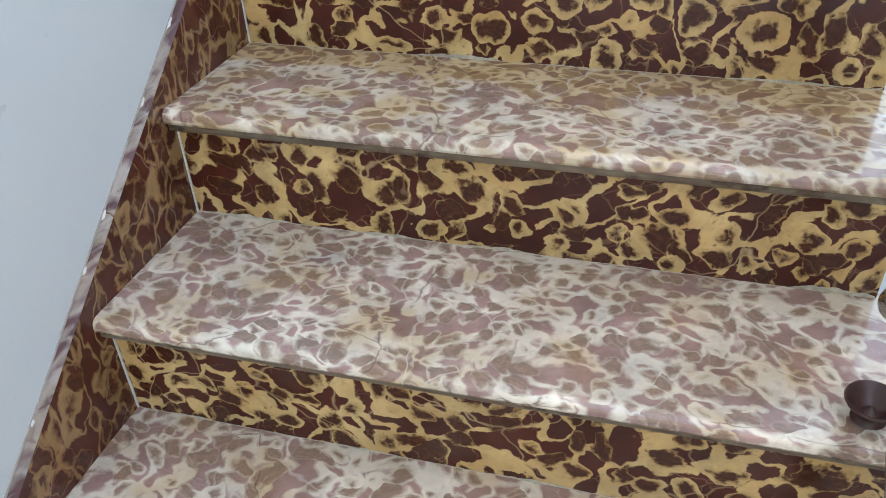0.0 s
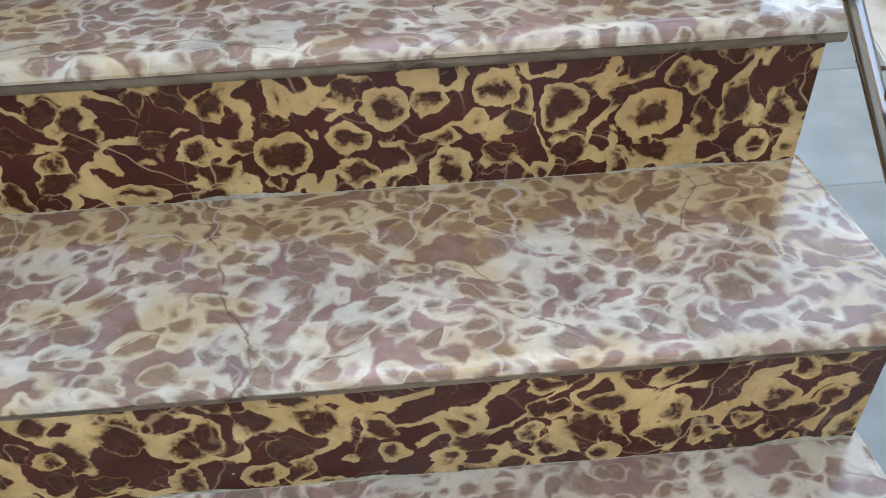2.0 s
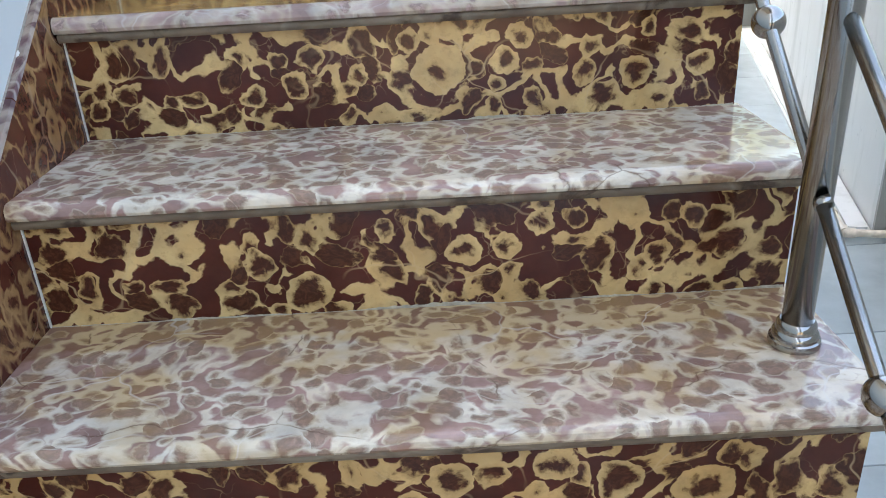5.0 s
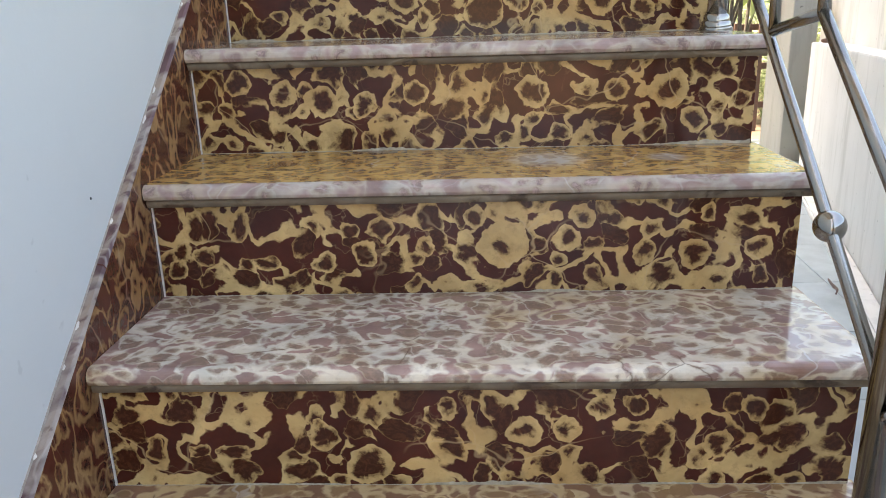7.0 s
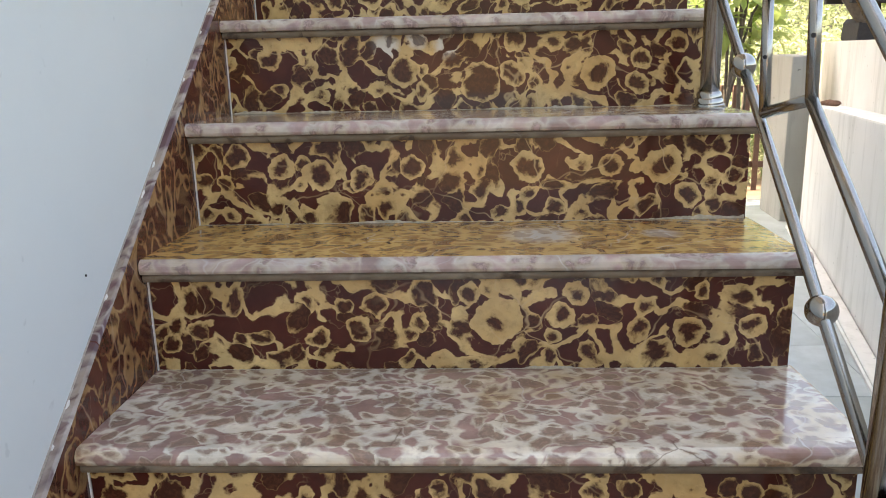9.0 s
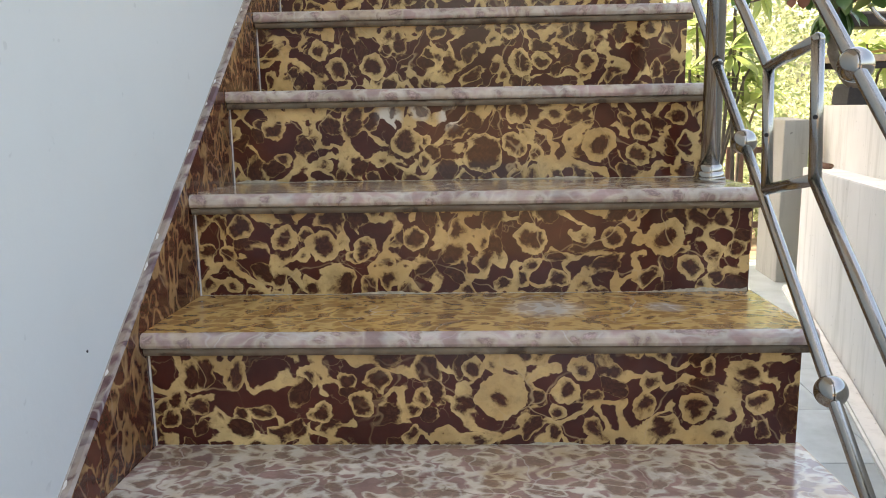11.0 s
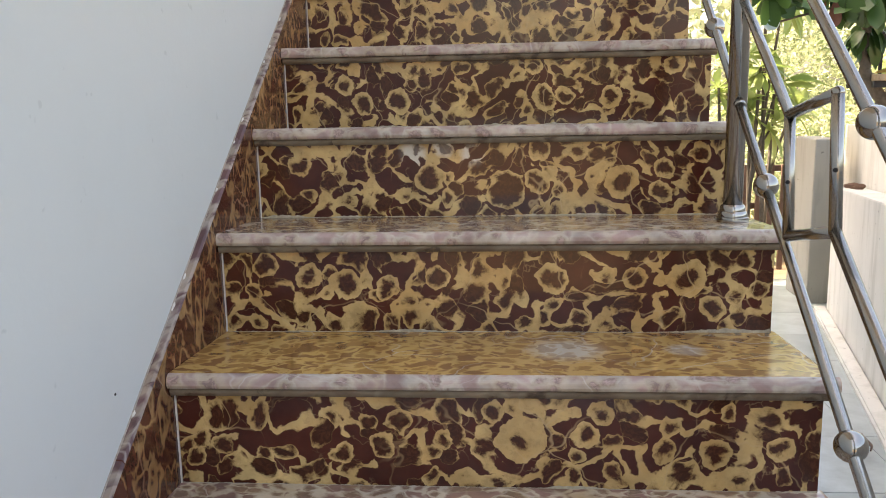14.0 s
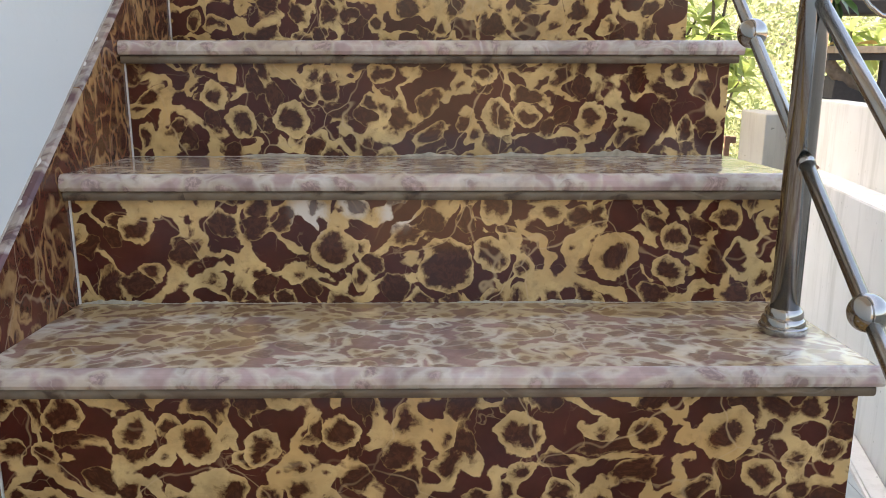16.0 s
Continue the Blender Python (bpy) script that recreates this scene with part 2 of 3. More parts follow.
def tread_stone(name, amber, amber_cell=9.0, amber_depth=0.5, wipes=(), seam=0.72, honey=((0.22, 0.105, 0.04), (0.54, 0.36, 0.15))):
    """The treads' stone, sky haze painted into its paler colours: mauve nodules in a milky net, honey drifts."""
    return nodules(name, "x", (0.9, 1.0), 31.0, ground=(0.34, 0.215, 0.185), ring=(0.72, 0.655, 0.545), heart=(0.22, 0.11, 0.085), vein=(0.66, 0.59, 0.5), reach=(0.32, 0.48), core=(0.06, 0.40), lost=0.05, bands=0.08, rough=0.16, soft=0.05, heart_soft=0.11, heart_depth=0.74, lumps=0.3, shine=0.5, wipes=wipes, wipe_all=0.55, amber=amber, amber_cell=amber_cell, amber_depth=amber_depth, seam=seam, honey=honey)


def plaster(name, col, stain, scale=3.0, streaky=False, rough=0.75):
    m = mat(name, rough)
    n = Net(m)
    v = n.coords((1, 1, 0.14) if streaky else (1, 1, 1))
    v0 = n.coords()
    a = n.noise(v, scale * 3, 6.0, 0.65)
    b = n.noise(v0, scale * 0.35, 4.0, 0.6)
    c = n.noise(v0, 60.0, 4.0, 0.6)
    base = n.mix(n.math("MULTIPLY", n.grey(a.outputs["Fac"], 0.5, 0.76), 0.55 if streaky else 0.18), col, stain)
    base = n.mix(n.math("MULTIPLY", n.grey(b.outputs["Fac"], 0.4, 0.7), 0.30 if streaky else 0.12), base, stain)
    spots = n.noise(v0, 34.0, 2.0, 0.5)
    base = n.mix(n.math("MULTIPLY", n.grey(spots.outputs["Fac"], 0.72, 0.76), 0.6 if streaky else 0.15), base, tuple(k * 0.3 for k in stain))
    n.color(base)
    n.bump(n.math("ADD", c.outputs["Fac"], n.math("MULTIPLY", a.outputs["Fac"], 0.6)), 0.22 if streaky else 0.1, 0.004)
    return m


def steel(name, lo=0.12, hi=0.18):
    m = mat(name, 0.16, 1.0, 0, (0.36, 0.35, 0.33))
    n = Net(m)
    v = n.coords((1, 1, 1))
    a = n.noise(v, 40.0, 4.0)
    n.rough(n.grey(a.outputs["Fac"], 0.3, 0.7, lo, hi))
    return m


def flat(name, col, rough=0.5, vary=0.25, scale=30.0, coat=0.0, metal=0.0, bump=0.1, by_piece=0.0):
    m = mat(name, rough, metal, coat)
    n = Net(m)
    v = n.coords((1, 1, 1), 11.0)
    a = n.noise(v, scale, 5.0, 0.6)
    b = n.noise(v, scale * 0.15, 3.0, 0.5)
    base = n.mix(n.grey(a.outputs["Fac"], 0.3, 0.7), tuple(c * (1 - vary) for c in col), tuple(min(1, c * (1 + vary)) for c in col))
    base = n.mix(n.math("MULTIPLY", n.grey(b.outputs["Fac"], 0.35, 0.65), vary), base, tuple(c * 0.6 for c in col))
    if by_piece:
        info = n.add("ShaderNodeObjectInfo")
        base = n.mix(n.math("MULTIPLY", info.outputs["Random"], by_piece), base, tuple(c * 0.45 for c in col))
    n.color(base)
    n.bump(a.outputs["Fac"], bump, 0.004)
    return m


def leafy(name, a, b, through_amount=0.35, rough=0.45, spread=1.0):
    """Leaf: colour varied from leaf to leaf, part of the light comes through."""
    m = mat(name, rough)
    n = Net(m)
    geo = n.add("ShaderNodeNewGeometry")
    v = n.coords()
    no = n.noise(v, 3.0, 2.0)
    f = n.math("ADD", n.math("MULTIPLY", geo.outputs["Random Per Island"], 0.75 * spread), n.math("MULTIPLY", no.outputs["Fac"], 0.3))
    col = n.mix(f, a, b)
    n.color(col)
    tr = n.add("ShaderNodeBsdfTranslucent")
    n.link(col, tr.inputs["Color"])
    mx = n.add("ShaderNodeMixShader")
    mx.inputs[0].default_value = through_amount
    out = n.t.nodes["Material Output"]
    n.link(n.b.outputs[0], mx.inputs[1])
    n.link(tr.outputs[0], mx.inputs[2])
    n.link(mx.outputs[0], out.inputs["Surface"])
    return m


M_RISER = nodules("leopard_marble")
M_SKIRT = nodules("leopard_marble_skirting", "y", (1.15, 0.8), 20.0, ring=(0.37, 0.215, 0.10), ground=(0.085, 0.022, 0.014), heart=(0.095, 0.030, 0.018), vein=(0.40, 0.27, 0.17), reach=(0.28, 0.44), core=(0.10, 0.36), bands=0.03, soft=0.03)
# top edge of the skirting: sky sheen painted as paler stone colours
M_SKIRT_EDGE = nodules("skirting_edge_painted_sheen", "y", (0.8, 1.0), 17.0, ring=(0.36, 0.30, 0.26), ground=(0.11, 0.055, 0.055), heart=(0.13, 0.07, 0.065), vein=(0.5, 0.44, 0.38), reach=(0.32, 0.5), core=(0.0, 0.2), soft=0.06, rough=0.2)
M_TREAD = tread_stone("tread_stone_mauve", 0.41, seam=0.12)
M_TREAD_MIX = tread_stone("tread_stone_mixed", 0.50, 10.0, 0.6)
M_TREAD_AMBER = tread_stone("tread_stone_amber", 0.95, 4.0, 0.9, ((0.63, 0.128, 0.075), (0.83, 0.13, 0.04)), honey=((0.27, 0.12, 0.03), (0.60, 0.35, 0.095)))
# edge strip stone: the sky's reflection is put into its pale, low-contrast colours
M_NOSE = nodules("edge_strip_stone", "x", (0.9, 1.0), 27.0, ground=(0.36, 0.255, 0.235), ring=(0.54, 0.48, 0.42), heart=(0.36, 0.26, 0.235), vein=(0.55, 0.5, 0.45), reach=(0.36, 0.6), core=(0.0, 0.3), rough=0.22, soft=0.09)
# the large nodules that stand out on the risers: along the step, down its face, radius, heart
RISER_MARKS = {
    2: ((0.662, 0.743, 0.016, 0.009), (0.882, 0.735, 0.013, 0.006), (0.393, 0.711, 0.021, 0.012), (0.834, 0.714, 0.015, 0.008), (0.933, 0.691, 0.015, 0.007), (0.737, 0.699, 0.016, 0.009), (0.194, 0.756, 0.016, 0.010), (0.525, 0.730, 0.018, 0.009)),
    3: ((0.425, 1.185, 0.030, 0.019), (0.498, 1.198, 0.020, 0.010), (0.539, 1.231, 0.025, 0.013), (0.335, 1.194, 0.021, 0.012), (0.729, 1.222, 0.027, 0.017), (0.828, 1.206, 0.034, 0.017), (0.657, 1.249, 0.022, 0.011), (0.607, 1.145, 0.029, 0.015), (0.955, 1.155, 0.023, 0.011)),
    4: ((0.830, 1.630, 0.019, 0.010), (0.627, 1.653, 0.020, 0.011), (0.674, 1.685, 0.020, 0.011), (0.720, 1.690, 0.017, 0.011), (0.571, 1.654, 0.024, 0.012), (0.875, 1.683, 0.017, 0.010), (0.358, 1.599, 0.031, 0.019), (0.300, 1.646, 0.020, 0.013), (0.469, 1.685, 0.017, 0.010)),
    5: ((0.552, 2.088, 0.038, 0.009), (0.512, 2.136, 0.020, 0.012), (0.430, 2.088, 0.017, 0.011), (0.336, 2.076, 0.021, 0.013), (0.653, 2.094, 0.023, 0.011), (0.848, 2.073, 0.025, 0.013), (0.951, 2.078, 0.022, 0.012), (0.672, 2.133, 0.020, 0.010), (0.268, 2.064, 0.021, 0.013), (0.030, 2.052, 0.017, 0.011), (0.867, 2.133, 0.016, 0.008)),
    6: ((0.613, 2.549, 0.029, 0.018), (0.233, 2.541, 0.031, 0.019), (0.854, 2.548, 0.034, 0.017), (0.406, 2.553, 0.024, 0.015), (0.165, 2.553, 0.027, 0.016), (0.762, 2.551, 0.023, 0.014), (0.901, 2.495, 0.024, 0.014), (0.312, 2.532, 0.021, 0.011), (0.082, 2.575, 0.021, 0.013)),
    7: ((0.369, 2.967, 0.030, 0.018), (0.534, 2.948, 0.042, 0.034), (0.599, 3.029, 0.023, 0.013), (0.599, 2.961, 0.026, 0.016), (0.770, 2.961, 0.034, 0.017), (0.860, 2.985, 0.024, 0.015), (0.929, 3.015, 0.023, 0.015), (0.851, 2.932, 0.023, 0.015), (0.091, 2.998, 0.023, 0.014)),
    8: ((0.185, 3.387, 0.027, 0.017), (0.274, 3.392, 0.030, 0.018), (0.624, 3.392, 0.030, 0.018), (0.670, 3.398, 0.021, 0.012), (0.424, 3.466, 0.021, 0.013), (0.146, 3.434, 0.025, 0.013), (0.777, 3.394, 0.026, 0.014), (0.921, 3.465, 0.023, 0.012), (0.597, 3.469, 0.021, 0.013)),
}
RISER_WIPES = {7: ((0.335, 3.02, 0.034), (0.46, 3.018, 0.03), (0.40, 3.035, 0.025))}
M_RISERS = {k: nodules("leopard_marble_step", marks=big, wipes=RISER_WIPES.get(k, ())) for k, big in RISER_MARKS.items()}
# dirty strip stone, its colour also darkened for the shade under the nose
M_LIP = nodules("shaded_edge_strip_stone", "x", (0.6, 1.0), 22.0, ground=(0.125, 0.088, 0.062), ring=(0.20, 0.16, 0.115), heart=(0.09, 0.06, 0.042), vein=(0.25, 0.2, 0.15), reach=(0.34, 0.55), core=(0.0, 0.3), shine=0.15, rough=0.45, soft=0.12)
M_STEEL = steel("polished_steel")
M_STEEL_DULL = steel("brushed_steel", 0.2, 0.27)
M_PALE_JOINT = flat("pale_joint", (0.36, 0.31, 0.26), 0.8, 0.3, 120)
M_SMEAR = flat("cement_smear", (0.44, 0.385, 0.29), 0.75, 0.35, 90)
M_GROUT = flat("white_grout", (0.66, 0.63, 0.58), 0.8, 0.12, 90)
M_WALL = plaster("white_paint", (0.61, 0.635, 0.62), (0.52, 0.545, 0.535), 2.0)
M_WEATHER = plaster("weathered_white_plaster", (0.68, 0.675, 0.65), (0.33, 0.33, 0.295), 2.6, True)
M_CONCRETE = plaster("grey_cement", (0.30, 0.30, 0.275), (0.16, 0.16, 0.145), 3.5, True)
M_CEIL = plaster("ceiling_paint", (0.78, 0.78, 0.76), (0.68, 0.68, 0.66), 1.5)
M_FLOOR = flat("grey_blue_stone", (0.40, 0.455, 0.465), 0.3, 0.2, 6.0, 0.15, by_piece=0.3)
M_JOINT = flat("tile_joint", (0.33, 0.36, 0.365), 0.8, 0.15, 60)
M_EARTH = flat("earth", (0.17, 0.12, 0.08), 0.95, 0.4, 5.0, bump=0.5)
M_BOWL = flat("dark_brown_glaze", (0.05, 0.014, 0.012), 0.4, 0.3, 70, 0.1)
M_PVC = flat("cream_plastic", (0.62, 0.55, 0.45), 0.45, 0.2, 40)
M_BARK = flat("grey_bark", (0.11, 0.09, 0.07), 0.9, 0.4, 28, bump=0.6)
M_BLACK = flat("black_iron", (0.018, 0.018, 0.02), 0.75, 0.3, 40)
M_BOARD = flat("worn_wood", (0.36, 0.28, 0.19), 0.7, 0.3, 22)
M_BROWN = flat("brown_wood", (0.11, 0.06, 0.045), 0.6, 0.3, 22)
M_LEAF_DARK = leafy("broad_leaf", (0.018, 0.060, 0.018), (0.085, 0.17, 0.04), 0.2, 0.35)
M_LEAF_LIGHT = leafy("long_leaf", (0.18, 0.27, 0.07), (0.36, 0.42, 0.16), 0.5, 0.4)
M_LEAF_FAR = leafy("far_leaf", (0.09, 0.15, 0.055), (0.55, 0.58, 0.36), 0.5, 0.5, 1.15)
M_LEAF_RED = leafy("withered_leaf", (0.13, 0.045, 0.03), (0.18, 0.07, 0.04), 0.15, 0.45)
M_LEAF_DRY = leafy("dry_leaf", (0.30, 0.20, 0.07), (0.5, 0.36, 0.12), 0.3, 0.6)
M_BLUE = flat("pale_blue_plastic", (0.42, 0.60, 0.68), 0.4, 0.1, 20)
M_RUBBLE = flat("brick_rubble", (0.15, 0.085, 0.06), 0.9, 0.4, 60, bump=0.5)


# ---- mesh helpers ----
def link_mesh(name, verts, faces, material, parent=None, label="", smooth=False):
    me = bpy.data.meshes.new(name)
    me.from_pydata(verts, [], faces)
    me.validate()
    me.update()
    if smooth:
        me.polygons.foreach_set("use_smooth", [True] * len(me.polygons))
        me.set_sharp_from_angle(angle=radians(38))
    me.materials.append(material)
    ob = new(name, me)
    if parent:
        ob.parent = parent
        ob.matrix_parent_inverse = Matrix.Translation(-parent.location)
    if label:
        ob["label"] = label
    return ob


def part(name, bm, material, parent=None, label="", smooth=False):
    me = bpy.data.meshes.new(name)
    bmesh.ops.recalc_face_normals(bm, faces=bm.faces)
    bm.to_mesh(me)
    bm.free()
    if smooth:
        me.polygons.foreach_set("use_smooth", [True] * len(me.polygons))
        me.set_sharp_from_angle(angle=radians(38))
    me.materials.append(material)
    ob = new(name, me)
    if parent:
        ob.parent = parent
        ob.matrix_parent_inverse = Matrix.Translation(-parent.location)
    if label:
        ob["label"] = label
    return ob


def empty(name, loc=(0, 0, 0)):
    ob = new(name)
    ob.location = loc
    return ob


def box(x0, x1, y0, y1, z0, z1, bevel=0.0, seg=2):
    bm = bmesh.new()
    bmesh.ops.create_cube(bm, size=1.0, matrix=Matrix.LocRotScale(((x0 + x1) / 2, (y0 + y1) / 2, (z0 + z1) / 2), None, (x1 - x0, y1 - y0, z1 - z0)))
    if bevel:
        bmesh.ops.bevel(bm, geom=bm.edges[:], offset=bevel, segments=seg, affect="EDGES", profile=0.5)
    return bm


def prism(outline, axis, a, b, bevel=0.0):
    """A closed outline, pushed along an axis from a to b."""
    bm = bmesh.new()

    def at(p, s):
        return {"x": (s, p[0], p[1]), "y": (p[0], s, p[1]), "z": (p[0], p[1], s)}[axis]

    lo = [bm.verts.new(at(p, a)) for p in outline]
    hi = [bm.verts.new(at(p, b)) for p in outline]
    n = len(outline)
    bm.faces.new(lo)
    bm.faces.new(hi)
    for i in range(n):
        bm.faces.new((lo[i], lo[(i + 1) % n], hi[(i + 1) % n], hi[i]))
    if bevel:
        bmesh.ops.recalc_face_normals(bm, faces=bm.faces)
        bmesh.ops.bevel(bm, geom=bm.edges[:], offset=bevel, segments=2, affect="EDGES", profile=0.5)
    return bm


def tube(points, radius, sides=20, taper=None):
    """A round bar along a line of points."""
    bm = bmesh.new()
    pts = [Vector(p) for p in points]
    rings = []
    for i, p in enumerate(pts):
        d = (pts[min(i + 1, len(pts) - 1)] - pts[max(i - 1, 0)]).normalized()
        q = d.to_track_quat("Z", "X")
        r = taper[i] if taper else radius
        rings.append([bm.verts.new(p + q @ Vector((r * math.cos(a), r * math.sin(a), 0))) for a in (2 * math.pi * k / sides for k in range(sides))])
    for u, v in zip(rings, rings[1:]):
        for k in range(sides):
            bm.faces.new((u[k], u[(k + 1) % sides], v[(k + 1) % sides], v[k]))
    bm.faces.new(rings[0])
    bm.faces.new(rings[-1])
    return bm


def turned(profile, sides=40, center=(0, 0, 0)):
    """A lathe: (radius, height) pairs turned about z."""
    bm = bmesh.new()
    cx, cy, cz = center
    rings = []
    for r, z in profile:
        rings.append([bm.verts.new((cx + r * math.cos(2 * math.pi * k / sides), cy + r * math.sin(2 * math.pi * k / sides), cz + z)) for k in range(sides)])
    for u, v in zip(rings, rings[1:]):
        for k in range(sides):
            bm.faces.new((u[k], u[(k + 1) % sides], v[(k + 1) % sides], v[k]))
    bm.faces.new(rings[0])
    bm.faces.new(rings[-1])
    return bm


def ball(center, r):
    bm = bmesh.new()
    bmesh.ops.create_uvsphere(bm, u_segments=28, v_segments=16, radius=r, matrix=Matrix.Translation(center))
    return bm


# ---- staircase ----
D, H = 0.26, 0.18          # going and rise
DIP = 0.012                # the treads rise a little towards their noses
NOSE = 0.028
W_RISER, W_TREAD = 1.006, 1.020
FIRST, LAST = -1, 9
FLOOR = -0.36

stairs = tagged(empty("staircase", (0, 0, FLOOR)), "straight staircase clad in polished brown and gold leopard marble", "staircase", kind="structure")
tread_mats = {1: M_TREAD, 2: M_TREAD_MIX, 3: M_TREAD_MIX, 4: M_TREAD, 5: M_TREAD_AMBER, 6: M_TREAD_MIX, 7: M_TREAD, 8: M_TREAD_MIX}


def tread_outline(back):
    """Section of a tread, nose first: a slab with a half-round edge."""
    o, r = [], 0.012
    for a in range(0, 7):
        o.append((-NOSE + r - r * math.sin(math.radians(15 * a)), -r + r * math.cos(math.radians(15 * a))))
    o += [(-NOSE, -0.017), (-NOSE + 0.003, -0.022), (-NOSE + 0.006, -0.0235), (-0.014, -0.0235), (back, -0.0235 - DIP), (back, -DIP)]
    return o


# thinner strip under the nose, rounded back; dirt and shade painted into its colour
LIP = [(-NOSE + 0.0105, -0.0238), (-NOSE + 0.0078, -0.026), (-NOSE + 0.0072, -0.0285), (-NOSE + 0.0078, -0.033), (-NOSE + 0.011, -0.0368), (0.008, -0.0374), (0.008, -0.0252)]


def ragged_strip(x0, x1, y0, y1, zb, seed):
    """A thin skin of cement with an uneven upper edge, thicker towards the open side."""
    bm = bmesh.new()
    count, rows = 240, []
    for i in range(count + 1):
        x = x0 + (x1 - x0) * i / count
        lump = max(0.0, noise.noise((x * 9, seed * 3.7, 0.2)) + 0.25 * (x - x0) - 0.12)
        h = 0.0022 + 0.013 * lump * (0.6 + 0.8 * abs(noise.noise((x * 60, seed, 1.5)))) + 0.0012 * noise.noise((x * 140, seed, 4.1))
        rows.append([bm.verts.new(p) for p in ((x, y0, zb), (x, y0, zb + h), (x, y1, zb + h), (x, y1, zb))])
    for p, q in zip(rows, rows[1:]):
        for i in range(4):
            bm.faces.new((p[i], p[(i + 1) % 4], q[(i + 1) % 4], q[i]))
    bm.faces.new(rows[0])
    bm.faces.new(rows[-1])
    return bm


for k in range(FIRST, LAST + 1):
    y, z = D * k, H * k
    deep = D + 0.012 if k < LAST else 1.3
    outline = tread_outline(deep)
    if k >= 5:
        # honey-coloured tread with a separate pale edge strip
        CUT = -NOSE + 0.0125
        strip = [p for p in outline if p[0] <= CUT] + [(CUT, -0.0235), (CUT, 0.0)]
        sb = prism([(y + p, z + q) for p, q in strip], "x", 0.001, W_TREAD)
        part("nosing", sb, M_NOSE, stairs, "pale mauve edge strip, sky reflection in its colour")
        outline = [(CUT + 0.0004, 0.0), (CUT + 0.0004, -0.0235), (deep, -0.0235 - DIP), (deep, -DIP)]
    bm = prism(outline, "x", 0.001, W_TREAD)
    ends = [e for e in bm.edges if all(abs(v.co.x - W_TREAD) < 1e-5 for v in e.verts)]
    bmesh.ops.bevel(bm, geom=ends, offset=0.009, segments=3, affect="EDGES", profile=0.5)
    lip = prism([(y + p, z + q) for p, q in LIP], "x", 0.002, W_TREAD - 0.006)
    part("edge_strip", lip, M_LIP, stairs, "dirty grey-brown stone strip under the nosing, shade in its colour", True)
    part("tread", bm, tread_mats.get(k, M_TREAD), stairs).location = (0, y, z)
    bm = box(0.003, W_RISER, y, y + 0.018, z - H - DIP, z - 0.036, 0.0008, 1)
    part("riser", bm, M_RISERS.get(k, M_RISER), stairs)
    part("grout_line", box(0.0005, 0.0026, y - 0.0016, y + 0.002, z - H - DIP, z - 0.037), M_GROUT, stairs, "white grout joint")
    part("bed_joint", ragged_strip(0.003, W_RISER - 0.002, y - 0.0007, y + 0.002, z - H - DIP - 0.001, k), M_SMEAR, stairs, "pale cement smeared along the foot of a riser")
saw = [(D * FIRST + 0.016, FLOOR - 0.05)]
for k in range(FIRST, LAST + 1):
    saw += [(D * k + 0.016, H * k - 0.05), (D * (k + 1) + 0.016, H * k - 0.05)]
saw += [(D * LAST + 1.25, H * LAST - 0.05), (D * LAST + 1.25, FLOOR - 0.05)]
part("core", prism(saw, "x", 0.004, W_RISER - 0.012), M_WEATHER, stairs, "white rendered masonry body under the steps")

# skirting slab on the wall, with a chamfered top that follows the flight
skirt = tagged(empty("baseboard", (0, 0, FLOOR)), "brown leopard marble skirting that climbs the wall beside the steps", "skirting", kind="structure")
SK = 0.054
cuts = [-0.45, 0.335, 1.12, 1.905, 2.8]
for y0, y1 in zip(cuts, cuts[1:]):
    bm = bmesh.new()
    g = 0.0008
    sec = []
    for y in (y0 + g, y1 - g):
        zt = H / D * y + SK
        sec.append([bm.verts.new(p) for p in ((-0.022, y, zt - 0.5), (-0.022, y, zt - 0.005), (-0.017, y, zt), (-0.004, y, zt - 0.001), (0.0, y, zt - 0.006), (0.0, y, zt - 0.5))])
    for i in range(6):
        bm.faces.new((sec[0][i], sec[0][(i + 1) % 6], sec[1][(i + 1) % 6], sec[1][i]))
    bm.faces.new(sec[0])
    bm.faces.new(sec[1])
    slab = part("skirting_slab", bm, M_SKIRT, skirt)
    # upward faces take the colours with the sheen painted in
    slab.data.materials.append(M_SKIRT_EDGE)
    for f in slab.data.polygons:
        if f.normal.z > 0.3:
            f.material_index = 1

y0, y1 = cuts[0], cuts[-1]
bead = [(-0.0145, y, H / D * y + SK + 0.0005 + 0.0012 * math.sin(y * 37) * math.sin(y * 11)) for y in (y0 + (y1 - y0) * i / 90 for i in range(91))]
part("sealant", tube(bead, 0.0022, 8), M_PALE_JOINT, skirt, "dirty pale filler along the top of the skirting", True)

# blobs of white paint that ran onto the skirting's edge
chips = random.Random(17)
for i in range(22):
    y = -0.1 + 2.6 * (i + chips.uniform(-0.4, 0.4)) / 22
    sy = chips.uniform(0.003, 0.009)
    bm = bmesh.new()
    bmesh.ops.create_icosphere(bm, subdivisions=2, radius=1.0)
    for v in bm.verts:
        f = 1 + 0.5 * noise.noise(v.co * 1.5 + Vector((i * 5, 0, 0)))
        v.co = Vector((-0.0125 + v.co.x * chips.uniform(0.0028, 0.0032) * f, y + v.co.y * sy * f, H / D * y + SK + v.co.z * 0.0016 * f + v.co.y * sy * f * H / D))
    part("paint_blob", bm, M_GROUT, skirt, "small blob of white paint", True)

